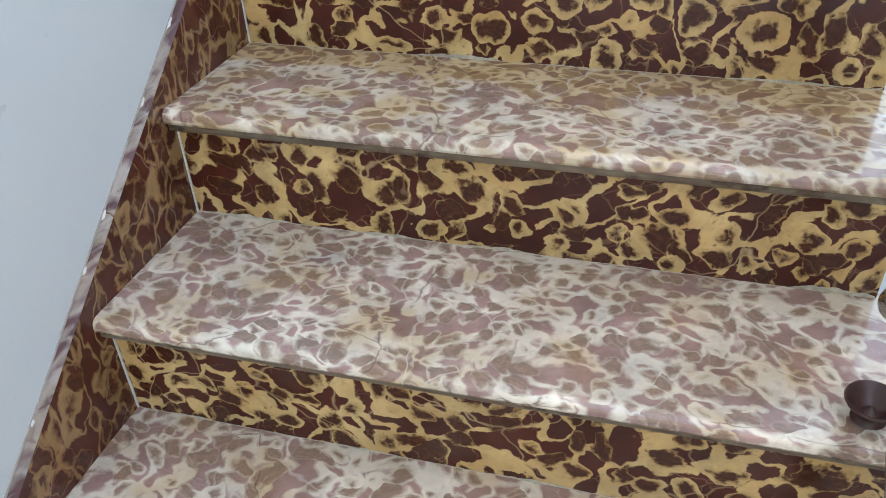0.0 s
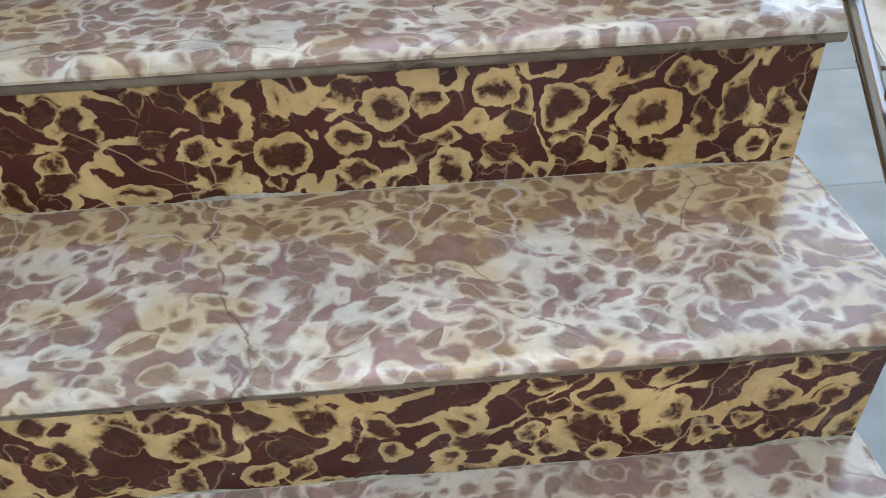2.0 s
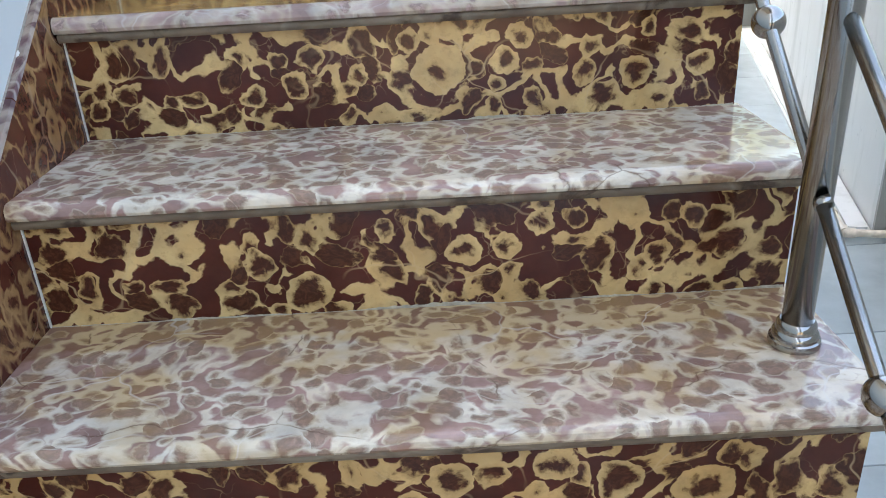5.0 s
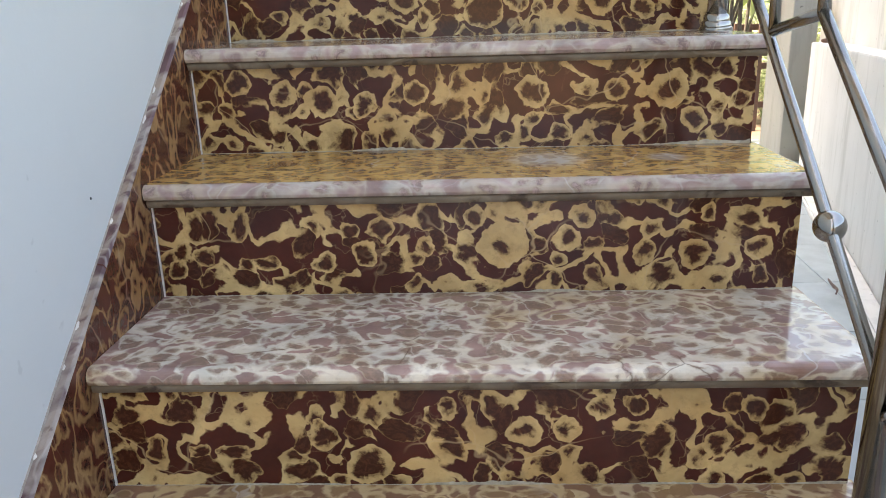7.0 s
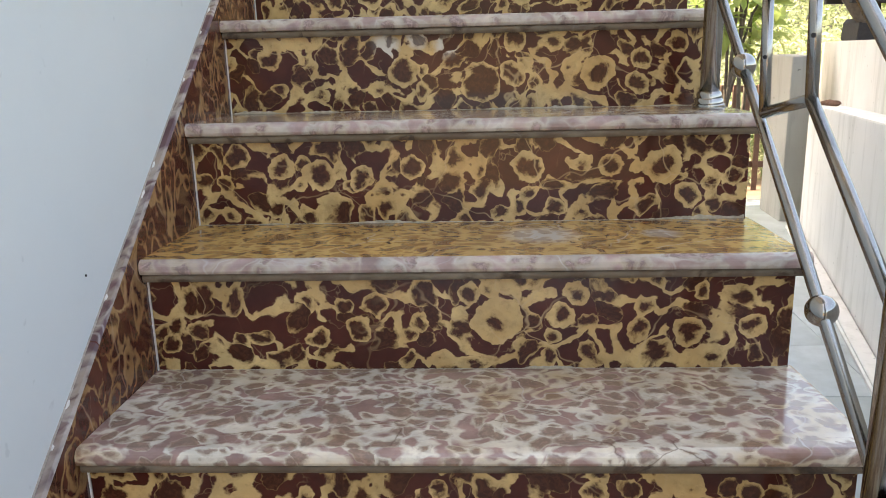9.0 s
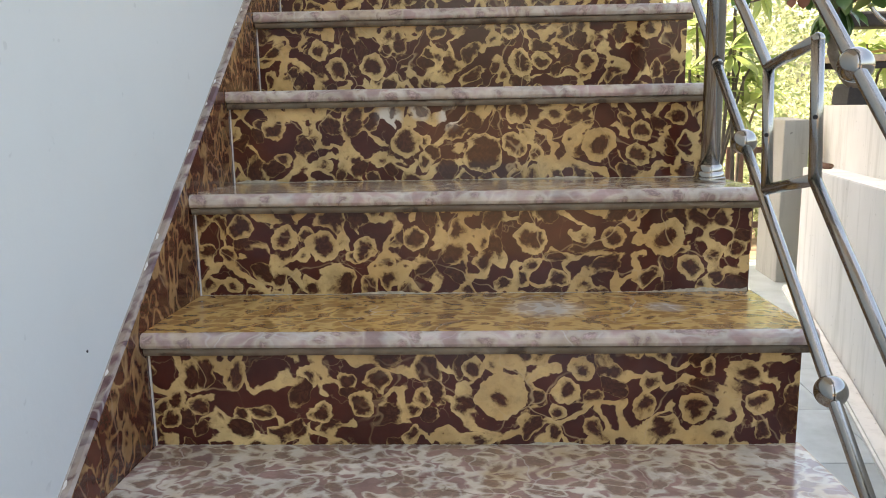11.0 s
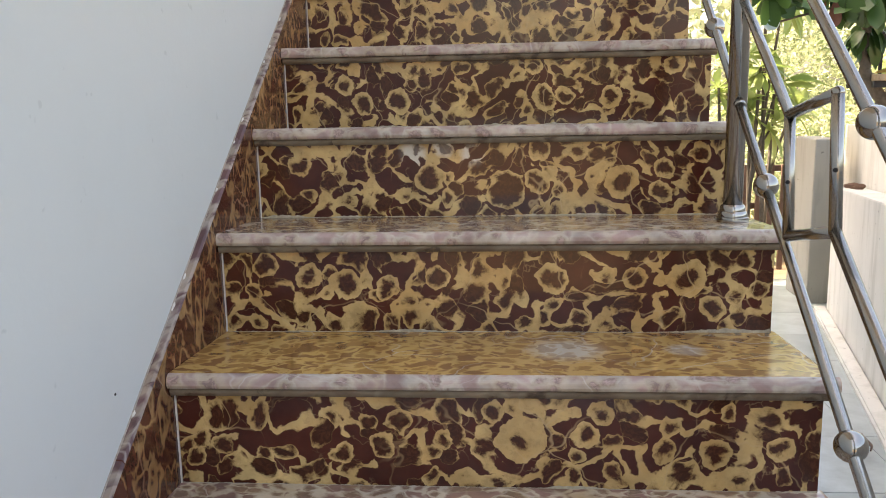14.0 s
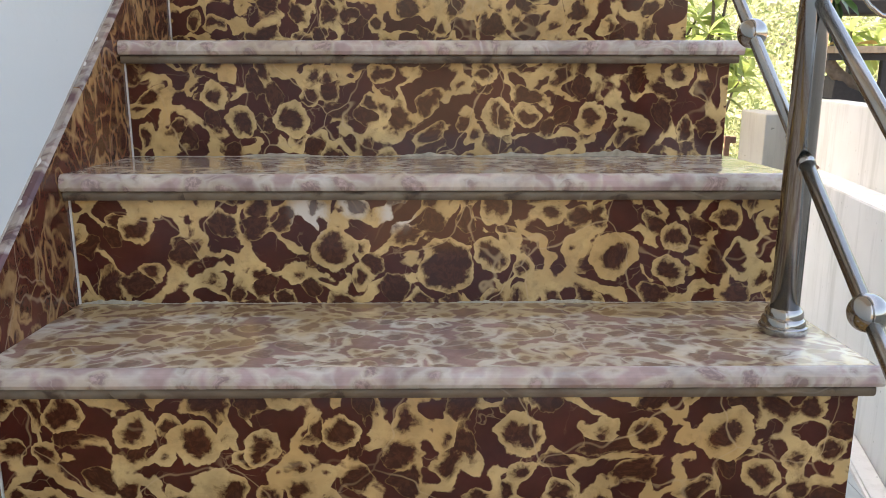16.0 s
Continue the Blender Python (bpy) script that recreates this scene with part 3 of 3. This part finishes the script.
# ---- walls, floor and ceiling ----
# unseen height and far length are added to keep sun off the yard
wall = part("wall_left", box(-0.25, -0.014, -3.5, 7.4, FLOOR - 0.05, 7.6), M_WALL)
tagged(wall, "smooth white painted wall beside the steps", "wall", kind="structure")
part("nail_hole", turned([(0.002, 0), (0.0018, 0.001)], 10), M_BLACK, wall, "small dark nail hole").matrix_basis = Matrix.Translation((-0.0138, 1.137, 0.919)) @ pose(0, 0, 0, 0, 90, 0)
# unseen slab, added to hold sky light off the wall and upper steps
ceil = part("ceiling", box(-0.013, 1.35, 0.2, 6.0, 3.2, 3.35), M_CEIL)
tagged(ceil, "plain white ceiling slab, unseen, added to shade the head of the stair", "ceiling", kind="structure")
floor = part("floor", box(-0.2, 3.6, -3.5, 7.6, FLOOR - 0.06, FLOOR - 0.005), M_JOINT)
tagged(floor, "grey-blue stone slab floor with pale joints", "floor", kind="structure")

# boundary wall: runs outward as it goes away from the steps
WX, WY = 2.19, 2.93
UX, UY = 0.222, 0.975


def on_wall(s, off):
    """A spot s metres along the boundary wall and off metres behind its face."""
    return WX + UX * s + UY * off, WY + UY * s - UX * off


def wall_block(s0, s1, o0, o1, zb, zt0, zt1, bevel=0.006):
    bm = bmesh.new()
    low = [bm.verts.new((*on_wall(s, o), zb)) for s, o in ((s0, o0), (s1, o0), (s1, o1), (s0, o1))]
    top = [bm.verts.new((*on_wall(s, o), z)) for s, o, z in ((s0, o0, zt0), (s1, o0, zt1), (s1, o1, zt1), (s0, o1, zt0))]
    bm.faces.new(low)
    bm.faces.new(top)
    for i in range(4):
        bm.faces.new((low[i], low[(i + 1) % 4], top[(i + 1) % 4], top[i]))
    bmesh.ops.recalc_face_normals(bm, faces=bm.faces)
    bmesh.ops.bevel(bm, geom=bm.edges[:], offset=bevel, segments=2, affect="EDGES")
    return bm


bwall = tagged(empty("wall_right", (WX, WY, FLOOR)), "weathered white boundary wall with a ledge and dark rain streaks", "wall", kind="structure")
bwall.matrix_world = Matrix.Translation((0, 0, 0))
part("lower_wall", wall_block(0.0, 3.7, 0.0, 0.2, FLOOR - 0.05, 0.80, 0.60), M_WEATHER, bwall)
part("upper_wall", wall_block(-4.2, 4.7, 0.203, 0.40, FLOOR - 0.05, 1.30, 1.035), M_WEATHER, bwall)
part("plinth", wall_block(0.0, 3.7, -0.10, -0.003, FLOOR - 0.04, FLOOR + 0.03, FLOOR + 0.03, 0.012), M_WEATHER, bwall, "worn cement strip at the foot of the wall")
part("end_face", wall_block(-0.004, -0.001, 0.004, 0.198, FLOOR - 0.05, 0.79, 0.79, 0.0005), M_CONCRETE, bwall, "bare grey cement end of the thicker wall")
part("plinth", wall_block(-4.2, -0.03, 0.05, 0.200, FLOOR - 0.04, FLOOR + 0.012, FLOOR + 0.012, 0.006), M_WEATHER, bwall, "worn cement strip at the foot of the wall")
pier = part("pier", box(2.93, 3.13, 6.75, 7.25, FLOOR - 0.05, 0.95, 0.01), M_CONCRETE)
tagged(pier, "low grey cement pier at the end of the wall", "pier", kind="structure")

ground = part("ground", box(-60, 80, -60, 120, FLOOR - 0.4, FLOOR - 0.07), M_EARTH)
tagged(ground, "bare brown earth of the garden", "ground", kind="structure")

# ---- railing ----
RX = 0.96
R_POST, R_BAR, R_BALL = 0.0178, 0.0085, 0.0207
rail = tagged(empty("stair_railing", (RX, 0.11, 0)), "polished steel stair railing with ball joints and square motifs", "railing")
rail.matrix_world = Matrix.Identity(4)
posts = [(0.115, 0.0), (0.895, 0.54), (1.675, 1.08), (2.455, 1.62)]
low_z = [0.19, 0.737, 1.307, 1.88]
mid_z = [0.385, 0.93, 1.49, 2.04]
top_z = [0.58, 1.138, 1.71, 2.27]
for (py, pz) in posts:
    base = pz - DIP * 0.4
    p = part("post", turned([(R_POST, 0.0), (R_POST, 0.95)], 36, (RX, py, base)), M_STEEL, rail, smooth=False)
    p.data.polygons.foreach_set("use_smooth", [len(f.vertices) == 4 for f in p.data.polygons])
    fl = [(0.0345, 0.0), (0.0355, 0.004), (0.0345, 0.009), (0.0315, 0.0105), (0.0312, 0.017), (0.0295, 0.019), (0.0275, 0.0205), (0.0272, 0.028), (0.0252, 0.031), (0.0226, 0.033)]
    part("flange", turned([(a * 0.86, b) for a, b in fl], 40, (RX, py, base + 0.0)), M_STEEL, p, "stepped steel base collar", smooth=True)


def bar(name, pts, r=R_BAR, parent=rail, label=""):
    ob = part(name, tube(pts, r, 20), M_STEEL_DULL, parent, label)
    ob.data.polygons.foreach_set("use_smooth", [len(f.vertices) == 4 for f in ob.data.polygons])
    return ob


for i in range(3):
    (y0, z0), (y1, z1) = posts[i], posts[i + 1]
    a, b = y0 + R_POST * 0.9, y1 - R_POST * 0.9

    def zz(lv, y):
        return lv[i] + (lv[i + 1] - lv[i]) * (y - y0) / (y1 - y0)

    for lv, nm in ((low_z, "lower_rail"), (top_z, "upper_rail")):
        rr = bar(nm, [(RX, a, zz(lv, a)), (RX, b, zz(lv, b))])
        for off in (0.192, 0.584):
            y = y0 + off
            part("ball_joint", ball((RX, y, zz(lv, y)), R_BALL), M_STEEL, rr, "polished steel ball", True)
        bar("rail_collar", [(RX, a - 0.002, zz(lv, a - 0.002)), (RX, a + 0.006, zz(lv, a + 0.006))], R_BAR * 1.25, rr)
        bar("rail_collar", [(RX, b + 0.002, zz(lv, b + 0.002)), (RX, b - 0.006, zz(lv, b - 0.006))], R_BAR * 1.25, rr)
    # the middle bar breaks into a square
    cy = y0 + 0.386
    cz = (zz(mid_z, cy))
    ft, nt, nb, fb = ((cy + 0.100, cz + 0.075), (cy - 0.080, cz + 0.107), (cy - 0.100, cz - 0.073), (cy + 0.078, cz - 0.108))
    bar("middle_rail", [(RX, a, zz(mid_z, a)), (RX, nb[0], nb[1])])
    bar("middle_rail", [(RX, ft[0], ft[1]), (RX, b, zz(mid_z, b))])
    sq = bar("square_motif", [(RX, *nb), (RX, *nt)], label="square of steel tube set in the middle rail")
    for p, q in ((nt, ft), (ft, fb), (fb, nb)):
        bar("square_side", [(RX, *p), (RX, *q)], parent=sq)
    for p, q in ((nt, nb), (ft, fb)):
        my, mz = p[0] * 0.45 + q[0] * 0.55, p[1] * 0.45 + q[1] * 0.55
        part("drill_hole", turned([(0.0032, 0.0), (0.0032, 0.0022)], 12), M_BLACK, sq, "small dark drill hole").matrix_basis = Matrix.Translation((RX - R_BAR * 0.45, my - R_BAR * 0.80, mz)) @ pose(0, 0, 0, 90, 0, -28)
    for p in (nt, ft, fb, nb):
        part("corner", ball((RX, *p), R_BAR * 1.02), M_STEEL, sq, smooth=True)
h0, h1 = posts[0], posts[-1]
bar("handrail", [(RX, h0[0] - 0.15, h0[1] + 0.95 - 0.104), (RX, h1[0] + 0.15, h1[1] + 0.95 + 0.104)], 0.025)

# ---- small things ----
bowl = part("bowl", turned([(0.017, 0.0), (0.019, 0.002), (0.0165, 0.005), (0.0155, 0.009), (0.020, 0.016), (0.028, 0.023), (0.031, 0.028), (0.030, 0.0305), (0.0275, 0.029), (0.020, 0.019), (0.009, 0.012), (0.004, 0.016), (0.001, 0.019)], 40, (0.962, 0.283, H - 0.001)), M_BOWL, smooth=True)
tagged(bowl, "small dark brown glazed bowl with a central cone, on a step", "bowl")

# ---- floor slabs ----
rnd = random.Random(5)
sy = -3.14
while sy < 7.4:
    sx = 1.06 if sy > -0.7 else 0.0
    while sx < 3.4:
        w = min(1.2, 3.5 - sx)
        part("floor_tile", box(sx + 0.002, sx + w - 0.002, sy + 0.002, sy + 0.598, FLOOR - 0.02, FLOOR + rnd.uniform(-0.0008, 0.0008), 0.002, 1), M_FLOOR, floor)
        sx += w
    sy += 0.6


# ---- garden ----
def leaf_shape(length, width, fold=0.12, droop=0.25, n=4, tip=0.62, blunt=0.8):
    """Verts and faces of one leaf that grows along +y, folded along its midrib. tip: where it is widest. blunt: below 0.8 a rounder end."""
    vs, fs = [], []
    for i in range(n + 1):
        t = i / n
        w = width * 0.5 * (math.sin(math.pi * t ** (math.log(0.5) / math.log(tip))) ** blunt if 0 < t < 1 else 0.06)
        zc = -droop * length * t * t
        vs += [(-w, length * t, zc + fold * w * 2), (0, length * t, zc), (w, length * t, zc + fold * w * 2)]
    for i in range(n):
        a = 3 * i
        fs += [(a, a + 1, a + 4, a + 3), (a + 1, a + 2, a + 5, a + 4)]
    return vs, fs


def gather(items):
    """Joins placed leaf shapes: (shape, matrix)."""
    V, F = [], []
    for (vs, fs), m in items:
        o = len(V)
        V += [tuple(m @ Vector(v)) for v in vs]
        F += [tuple(i + o for i in f) for f in fs]
    return V, F


def whorl(center, axis, count, length, width, spread, rr, droop, tip):
    """A rosette of leaves round the end of a twig."""
    out = []
    q = Vector(axis).normalized().to_track_quat("Z", "Y").to_matrix().to_4x4()
    for i in range(count):
        az = 360 * i / count + rr.uniform(-22, 22)
        el = rr.uniform(*spread)
        ln = length * rr.uniform(0.7, 1.15)
        m = Matrix.Translation(center) @ q @ pose(0, 0, 0, 0, 0, az) @ pose(0, 0, 0, el, rr.uniform(-25, 25), 0)
        out.append((leaf_shape(ln, width * rr.uniform(0.8, 1.2), 0.15, droop * rr.uniform(0.5, 1.4), 5, tip), m))
    return out


def far_wall_of_leaves():
    rr = random.Random(3)
    items = []
    # bushes: lumps of small leaves, lower in front
    for i in range(26000):
        y = rr.uniform(8.6, 12.5)
        x = rr.uniform(0.30, 0.58) * y + rr.uniform(-0.6, 0.9)
        top = 0.5 + (y - 8.6) * 0.75 + 0.7 * noise.noise((x * 0.9, y * 0.9, 0.3))
        z = FLOOR + max(0.05, top) * rr.random() ** 0.7
        s = rr.uniform(0.045, 0.11)
        items.append((leaf_shape(s, s * rr.uniform(0.35, 0.6), 0.2, 0.2, 2, 0.5), Matrix.Translation((x, y, z)) @ pose(0, 0, 0, rr.uniform(-80, 60), rr.uniform(-60, 60), rr.uniform(0, 360))))
    V, F = gather(items)
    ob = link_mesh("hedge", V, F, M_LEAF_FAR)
    tagged(ob, "sunlit light green shrubs behind the boundary wall", "shrubs", kind="stuff")


far_wall_of_leaves()


def frangipani(name, base, forks, length, width, material, label, seed, droop=0.2, spread=(5, 60), count=11, tip=0.7, r0=0.035):
    rr = random.Random(seed)
    t = tagged(empty(name, base), label, "tree")
    t.matrix_world = Matrix.Identity(4)
    crown = []
    first = True
    for path, w in forks:
        pts = [Vector(p) for p in path]
        fine = []
        for a, b in zip(pts, pts[1:]):
            for s in range(4):
                fine.append(a.lerp(b, s / 4) + Vector((rr.uniform(-1, 1), rr.uniform(-1, 1), rr.uniform(-1, 1))) * w * 0.15)
        fine.append(pts[-1])
        n = len(fine)
        part("trunk" if first else "branch", tube(fine, w, 12, [w * (1 - 0.5 * i / n) for i in range(n)]), M_BARK, t, smooth=True)
        first = False
        d = pts[-1] - pts[-2]
        crown += whorl(pts[-1], d, count, length, width, spread, rr, droop, tip)
        crown += whorl(pts[-1] - d.normalized() * 0.05, d, count - 3, length, width, (spread[0] - 25, spread[1] - 30), rr, droop, tip)
    V, F = gather(crown)
    link_mesh("crown", V, F, material, t, smooth=True)
    return t


# broad-leaved tree that leans over the wall
broad_tree = frangipani("broad_leaved_tree", (3.45, 6.85, 1.0), [
    ([(4.15, 6.95, 1.06), (3.85, 6.93, 1.10), (3.6, 6.88, 1.15), (3.42, 6.82, 1.25), (3.30, 6.8, 1.42), (3.25, 6.8, 1.62), (3.27, 6.75, 1.82)], 0.065),
    ([(3.27, 6.78, 1.75), (3.10, 6.5, 1.88), (3.02, 6.3, 1.93)], 0.03),
    ([(3.27, 6.78, 1.78), (3.5, 6.6, 1.95), (3.62, 6.5, 2.0)], 0.032),
    ([(3.27, 6.78, 1.78), (3.3, 6.4, 1.95), (3.32, 6.2, 2.0)], 0.03),
    ([(3.5, 6.6, 1.95), (3.85, 6.6, 2.02), (4.0, 6.5, 2.05)], 0.028),
    ([(3.02, 6.3, 1.93), (2.7, 6.35, 2.0), (2.36, 6.4, 1.98)], 0.02),
], 0.27, 0.105, M_LEAF_DARK, "small tree with broad dark green drooping leaves", 11, 0.45, (-65, -5), 12, 0.68)

def hanging_leaves(center, count, length, width, rr):
    """Rounded leaves that hang from the end of a twig."""
    out = []
    for i in range(count):
        az = 360 * i / count + rr.uniform(-20, 20)
        m = Matrix.Translation(center) @ pose(0, 0, 0, 0, 0, az) @ pose(0, 0, 0, rr.uniform(-88, -35), rr.uniform(-70, 70), 0)
        out.append((leaf_shape(length * rr.uniform(0.75, 1.15), width * rr.uniform(0.8, 1.15), 0.10, rr.uniform(-0.1, 0.15), 8, 0.66, 0.5), m))
    return out


rr = random.Random(44)
hang = []
for c, count, ln in (((2.80, 6.30, 1.97), 10, 0.25), ((3.10, 6.30, 2.03), 13, 0.30), ((3.32, 6.2, 2.05), 11, 0.30), ((2.40, 6.35, 2.02), 8, 0.27), ((2.93, 6.35, 2.12), 10, 0.28)):
    hang += hanging_leaves(c, count, ln, ln * 0.46, rr)
    part("branch", tube([(3.27, 6.78, 1.78), (c[0] * 0.5 + 1.62, 6.55, c[2] + 0.02), c], 0.02, 10, [0.024, 0.018, 0.012]), M_BARK, broad_tree, smooth=True)
link_mesh("foliage", *gather(hang), M_LEAF_DARK, broad_tree, smooth=True)

# light green plants with long leaves
pale_plants = [((2.72, 7.55), 1.53, 21), ((2.45, 7.65), 1.78, 22), ((2.35, 7.45), 1.36, 23), ((2.66, 7.6), 1.15, 24), ((2.95, 7.9), 1.30, 25), ((2.75, 7.6), 2.2, 26), ((3.9, 7.6), 1.55, 27)]
for (px, py), pz, sd in pale_plants:
    rr = random.Random(sd)
    j1, j2 = rr.uniform(-0.12, 0.12), rr.uniform(-0.1, 0.1)
    frangipani("frangipani", (px, py, FLOOR), [
        ([(px + j1, py + j2, FLOOR - 0.08), (px + j1 * 0.4, py, FLOOR + (pz - FLOOR) * 0.55), (px, py, pz)], 0.022),
        ([(px + j1 * 0.4, py, FLOOR + (pz - FLOOR) * 0.55), (px + 0.16, py + 0.1, pz - 0.25), (px + 0.24, py + 0.12, pz - 0.12)], 0.014),
    ], 0.30, 0.075, M_LEAF_LIGHT, "slender frangipani with long light green leaves", sd, 0.3, (-15, 55), 11, 0.6)

# single withered leaves on the broad-leaved tree's edge
for k, (c, ax, az) in enumerate((((2.76, 6.27, 1.95), -82, 10), ((2.83, 6.26, 1.94), -75, -25))):
    vs, fs = leaf_shape(0.19, 0.09, 0.15, 0.1, 8, 0.64, 0.5)
    ob = link_mesh("withered_leaf", [tuple(Matrix.Translation(c) @ pose(0, 0, 0, ax, 0, az) @ Vector(v)) for v in vs], fs, M_LEAF_RED, smooth=True)
    tagged(ob, "reddish brown withered leaf that hangs from the tree", "leaf", "withered leaves")

# twig with a pale blue ball
twig = tagged(part("twig", tube([(3.10, 6.52, 1.93), (2.85, 6.45, 1.90), (2.6, 6.38, 1.84), (2.45, 6.33, 1.80)], 0.008, 8), M_BARK), "thin bare twig of the tree over the wall", "twig")
bb = part("ball", ball((2.42, 6.32, 1.80), 0.055), M_BLUE, smooth=True)
tagged(bb, "pale blue plastic ball that hangs on a twig", "ball")

# bench: worn board on a black iron frame
bench = tagged(empty("bench", (3.9, 6.9, 1.06)), "worn wooden bench board on a black iron frame above the wall", "bench")
part("board", box(3.32, 4.7, 6.62, 6.95, 1.385, 1.435, 0.006), M_BOARD, bench)
part("board", box(3.34, 4.7, 6.97, 7.25, 1.385, 1.43, 0.006), M_BOARD, bench)
part("beam", box(3.30, 4.7, 6.66, 6.71, 1.335, 1.383, 0.004), M_BLACK, bench)
part("beam", box(3.30, 4.7, 7.14, 7.19, 1.335, 1.383, 0.004), M_BLACK, bench)
for lx in (3.69, 4.5):
    for ly in (6.66, 7.14):
        part("leg", box(lx, lx + 0.045, ly, ly + 0.05, 1.06, 1.336, 0.004), M_BLACK, bench)
for k, (bx, by) in enumerate(((3.52, 6.75), (3.66, 6.7), (3.80, 6.82), (3.95, 6.7))):
    vs, fs = leaf_shape(0.2, 0.07, 0.3, 0.1, 4, 0.5)
    ob = link_mesh("fallen_leaf", [tuple(Matrix.Translation((bx, by, 1.447)) @ pose(0, 0, 0, 4, 8, 40 + 70 * k) @ Vector(v)) for v in vs], fs, M_LEAF_DRY)
    tagged(ob, "dry yellow leaf fallen on the bench board", "leaf", "fallen leaves")

trough = part("planter", prism([(3.42, 1.06), (3.47, 1.03), (4.7, 1.03), (4.7, 1.15), (3.95, 1.13), (3.66, 1.10), (3.54, 1.14), (3.46, 1.22), (3.43, 1.19)], "y", 6.80, 7.10, 0.006), M_BLACK)
tagged(trough, "low black planter trough along the top of the wall", "planter")

chair = tagged(empty("garden_chair", (3.9, 7.2, 1.4)), "dark garden chair with a bent steel arm behind the bench", "chair")
part("seat", box(3.44, 4.6, 7.0, 7.4, 1.66, 1.78, 0.02), M_BLACK, chair)
for cx0 in (3.52, 4.4):
    part("leg", tube([(cx0, 7.1, 1.06), (cx0, 7.1, 1.67)], 0.015, 12), M_BLACK, chair, smooth=True)
part("arm", tube([(3.46, 6.72, 1.86), (3.50, 6.70, 1.79), (3.57, 6.70, 1.71), (3.66, 6.70, 1.645), (3.80, 6.71, 1.615), (4.0, 6.9, 1.61), (4.1, 7.05, 1.66)], 0.016, 12), M_STEEL, chair, "bent steel arm", smooth=True)

# rubble on the ledge
rub = random.Random(9)
for k in range(3):
    bm = bmesh.new()
    bmesh.ops.create_icosphere(bm, subdivisions=2, radius=1.0)
    sx0, sy0, sz0 = rub.uniform(0.025, 0.045), rub.uniform(0.03, 0.045), rub.uniform(0.018, 0.03)
    px, py = on_wall(3.58 - 0.10 * k, 0.08 + 0.02 * k)
    for v in bm.verts:
        f = 1 + 0.35 * noise.noise(v.co * 1.7 + Vector((k * 7, 0, 0)))
        v.co = Vector((px + v.co.x * sx0 * f, py + v.co.y * sy0 * f, 0.607 + 0.0055 * k + sz0 * 0.75 + v.co.z * sz0 * f))
    tagged(part("brick_lump", bm, M_RUBBLE), "broken lump of brown brick on the wall's ledge", "brick", "rubble on the ledge")

# pipe at the foot of the wall
pe = [on_wall(0.16, -0.12), on_wall(-0.05, -0.11), on_wall(-0.055, 0.13), on_wall(-0.12, 0.17), on_wall(-2.6, 0.17)]
zp = FLOOR + 0.032
pipe = tagged(empty("pipe", (*pe[1], FLOOR)), "cream plastic water pipe along the foot of the wall", "pipe")
part("pipe_run", tube([(*p, zp) for p in pe], 0.015, 16), M_PVC, pipe, smooth=True)
for p, q in ((pe[0], pe[1]), (pe[1], pe[0]), (pe[1], pe[2]), (pe[2], pe[1]), (pe[3], pe[4])):
    d = Vector((q[0] - p[0], q[1] - p[1], 0)).normalized() * 0.035
    part("coupling", tube([(*p, zp), (p[0] + d.x, p[1] + d.y, zp)], 0.0195, 16), M_PVC, pipe, smooth=True)

# wooden gate far down the yard
gate = tagged(empty("gate", (2.6, 8.5, FLOOR)), "brown slatted wooden gate at the end of the yard", "gate")
for k in range(7):
    gx = 2.50 + 0.12 * k
    part("slat", box(gx, gx + 0.05, 8.40, 8.43, FLOOR - 0.07, 0.62, 0.003, 1), M_BROWN, gate)
for gz in (-0.2, 0.18, 0.55):
    part("crossbar", box(2.46, 3.34, 8.435, 8.46, gz, gz + 0.06, 0.003, 1), M_BROWN, gate)

# litter on the floor
for k, (c, az, ln) in enumerate((((2.20, 3.80, FLOOR + 0.036), -15, 0.2), ((2.0, 2.28, FLOOR + 0.006), -128, 0.13))):
    pts = []
    for i in range(7):
        t = i / 6
        p = Matrix.Translation(c) @ pose(0, 0, 0, 0, 0, az) @ Vector((0.012 * math.sin(t * 5), ln * t, 0.004 * math.sin(t * 9) + 0.004))
        pts.append(p)
    ob = part("twig", tube(pts, 0.006, 8, [0.009 * (1 - 0.6 * abs(2 * i / 6 - 1)) for i in range(7)]), M_BROWN, smooth=True)
    tagged(ob, "dark crooked twig on the floor beside the wall", "twig", "twigs on the floor")


# distance: woods far behind the garden
rr = random.Random(31)
items = []
for i in range(9000):
    x, z = rr.uniform(0, 26), FLOOR + 7.5 * rr.random() ** 0.8
    y = 20 + rr.uniform(0, 5)
    sz = rr.uniform(0.22, 0.5)
    items.append((leaf_shape(sz, sz * 0.6, 0.2, 0.2, 2, 0.5), Matrix.Translation((x, y, z)) @ pose(0, 0, 0, rr.uniform(-80, 60), rr.uniform(-60, 60), rr.uniform(0, 360))))
V, F = gather(items)
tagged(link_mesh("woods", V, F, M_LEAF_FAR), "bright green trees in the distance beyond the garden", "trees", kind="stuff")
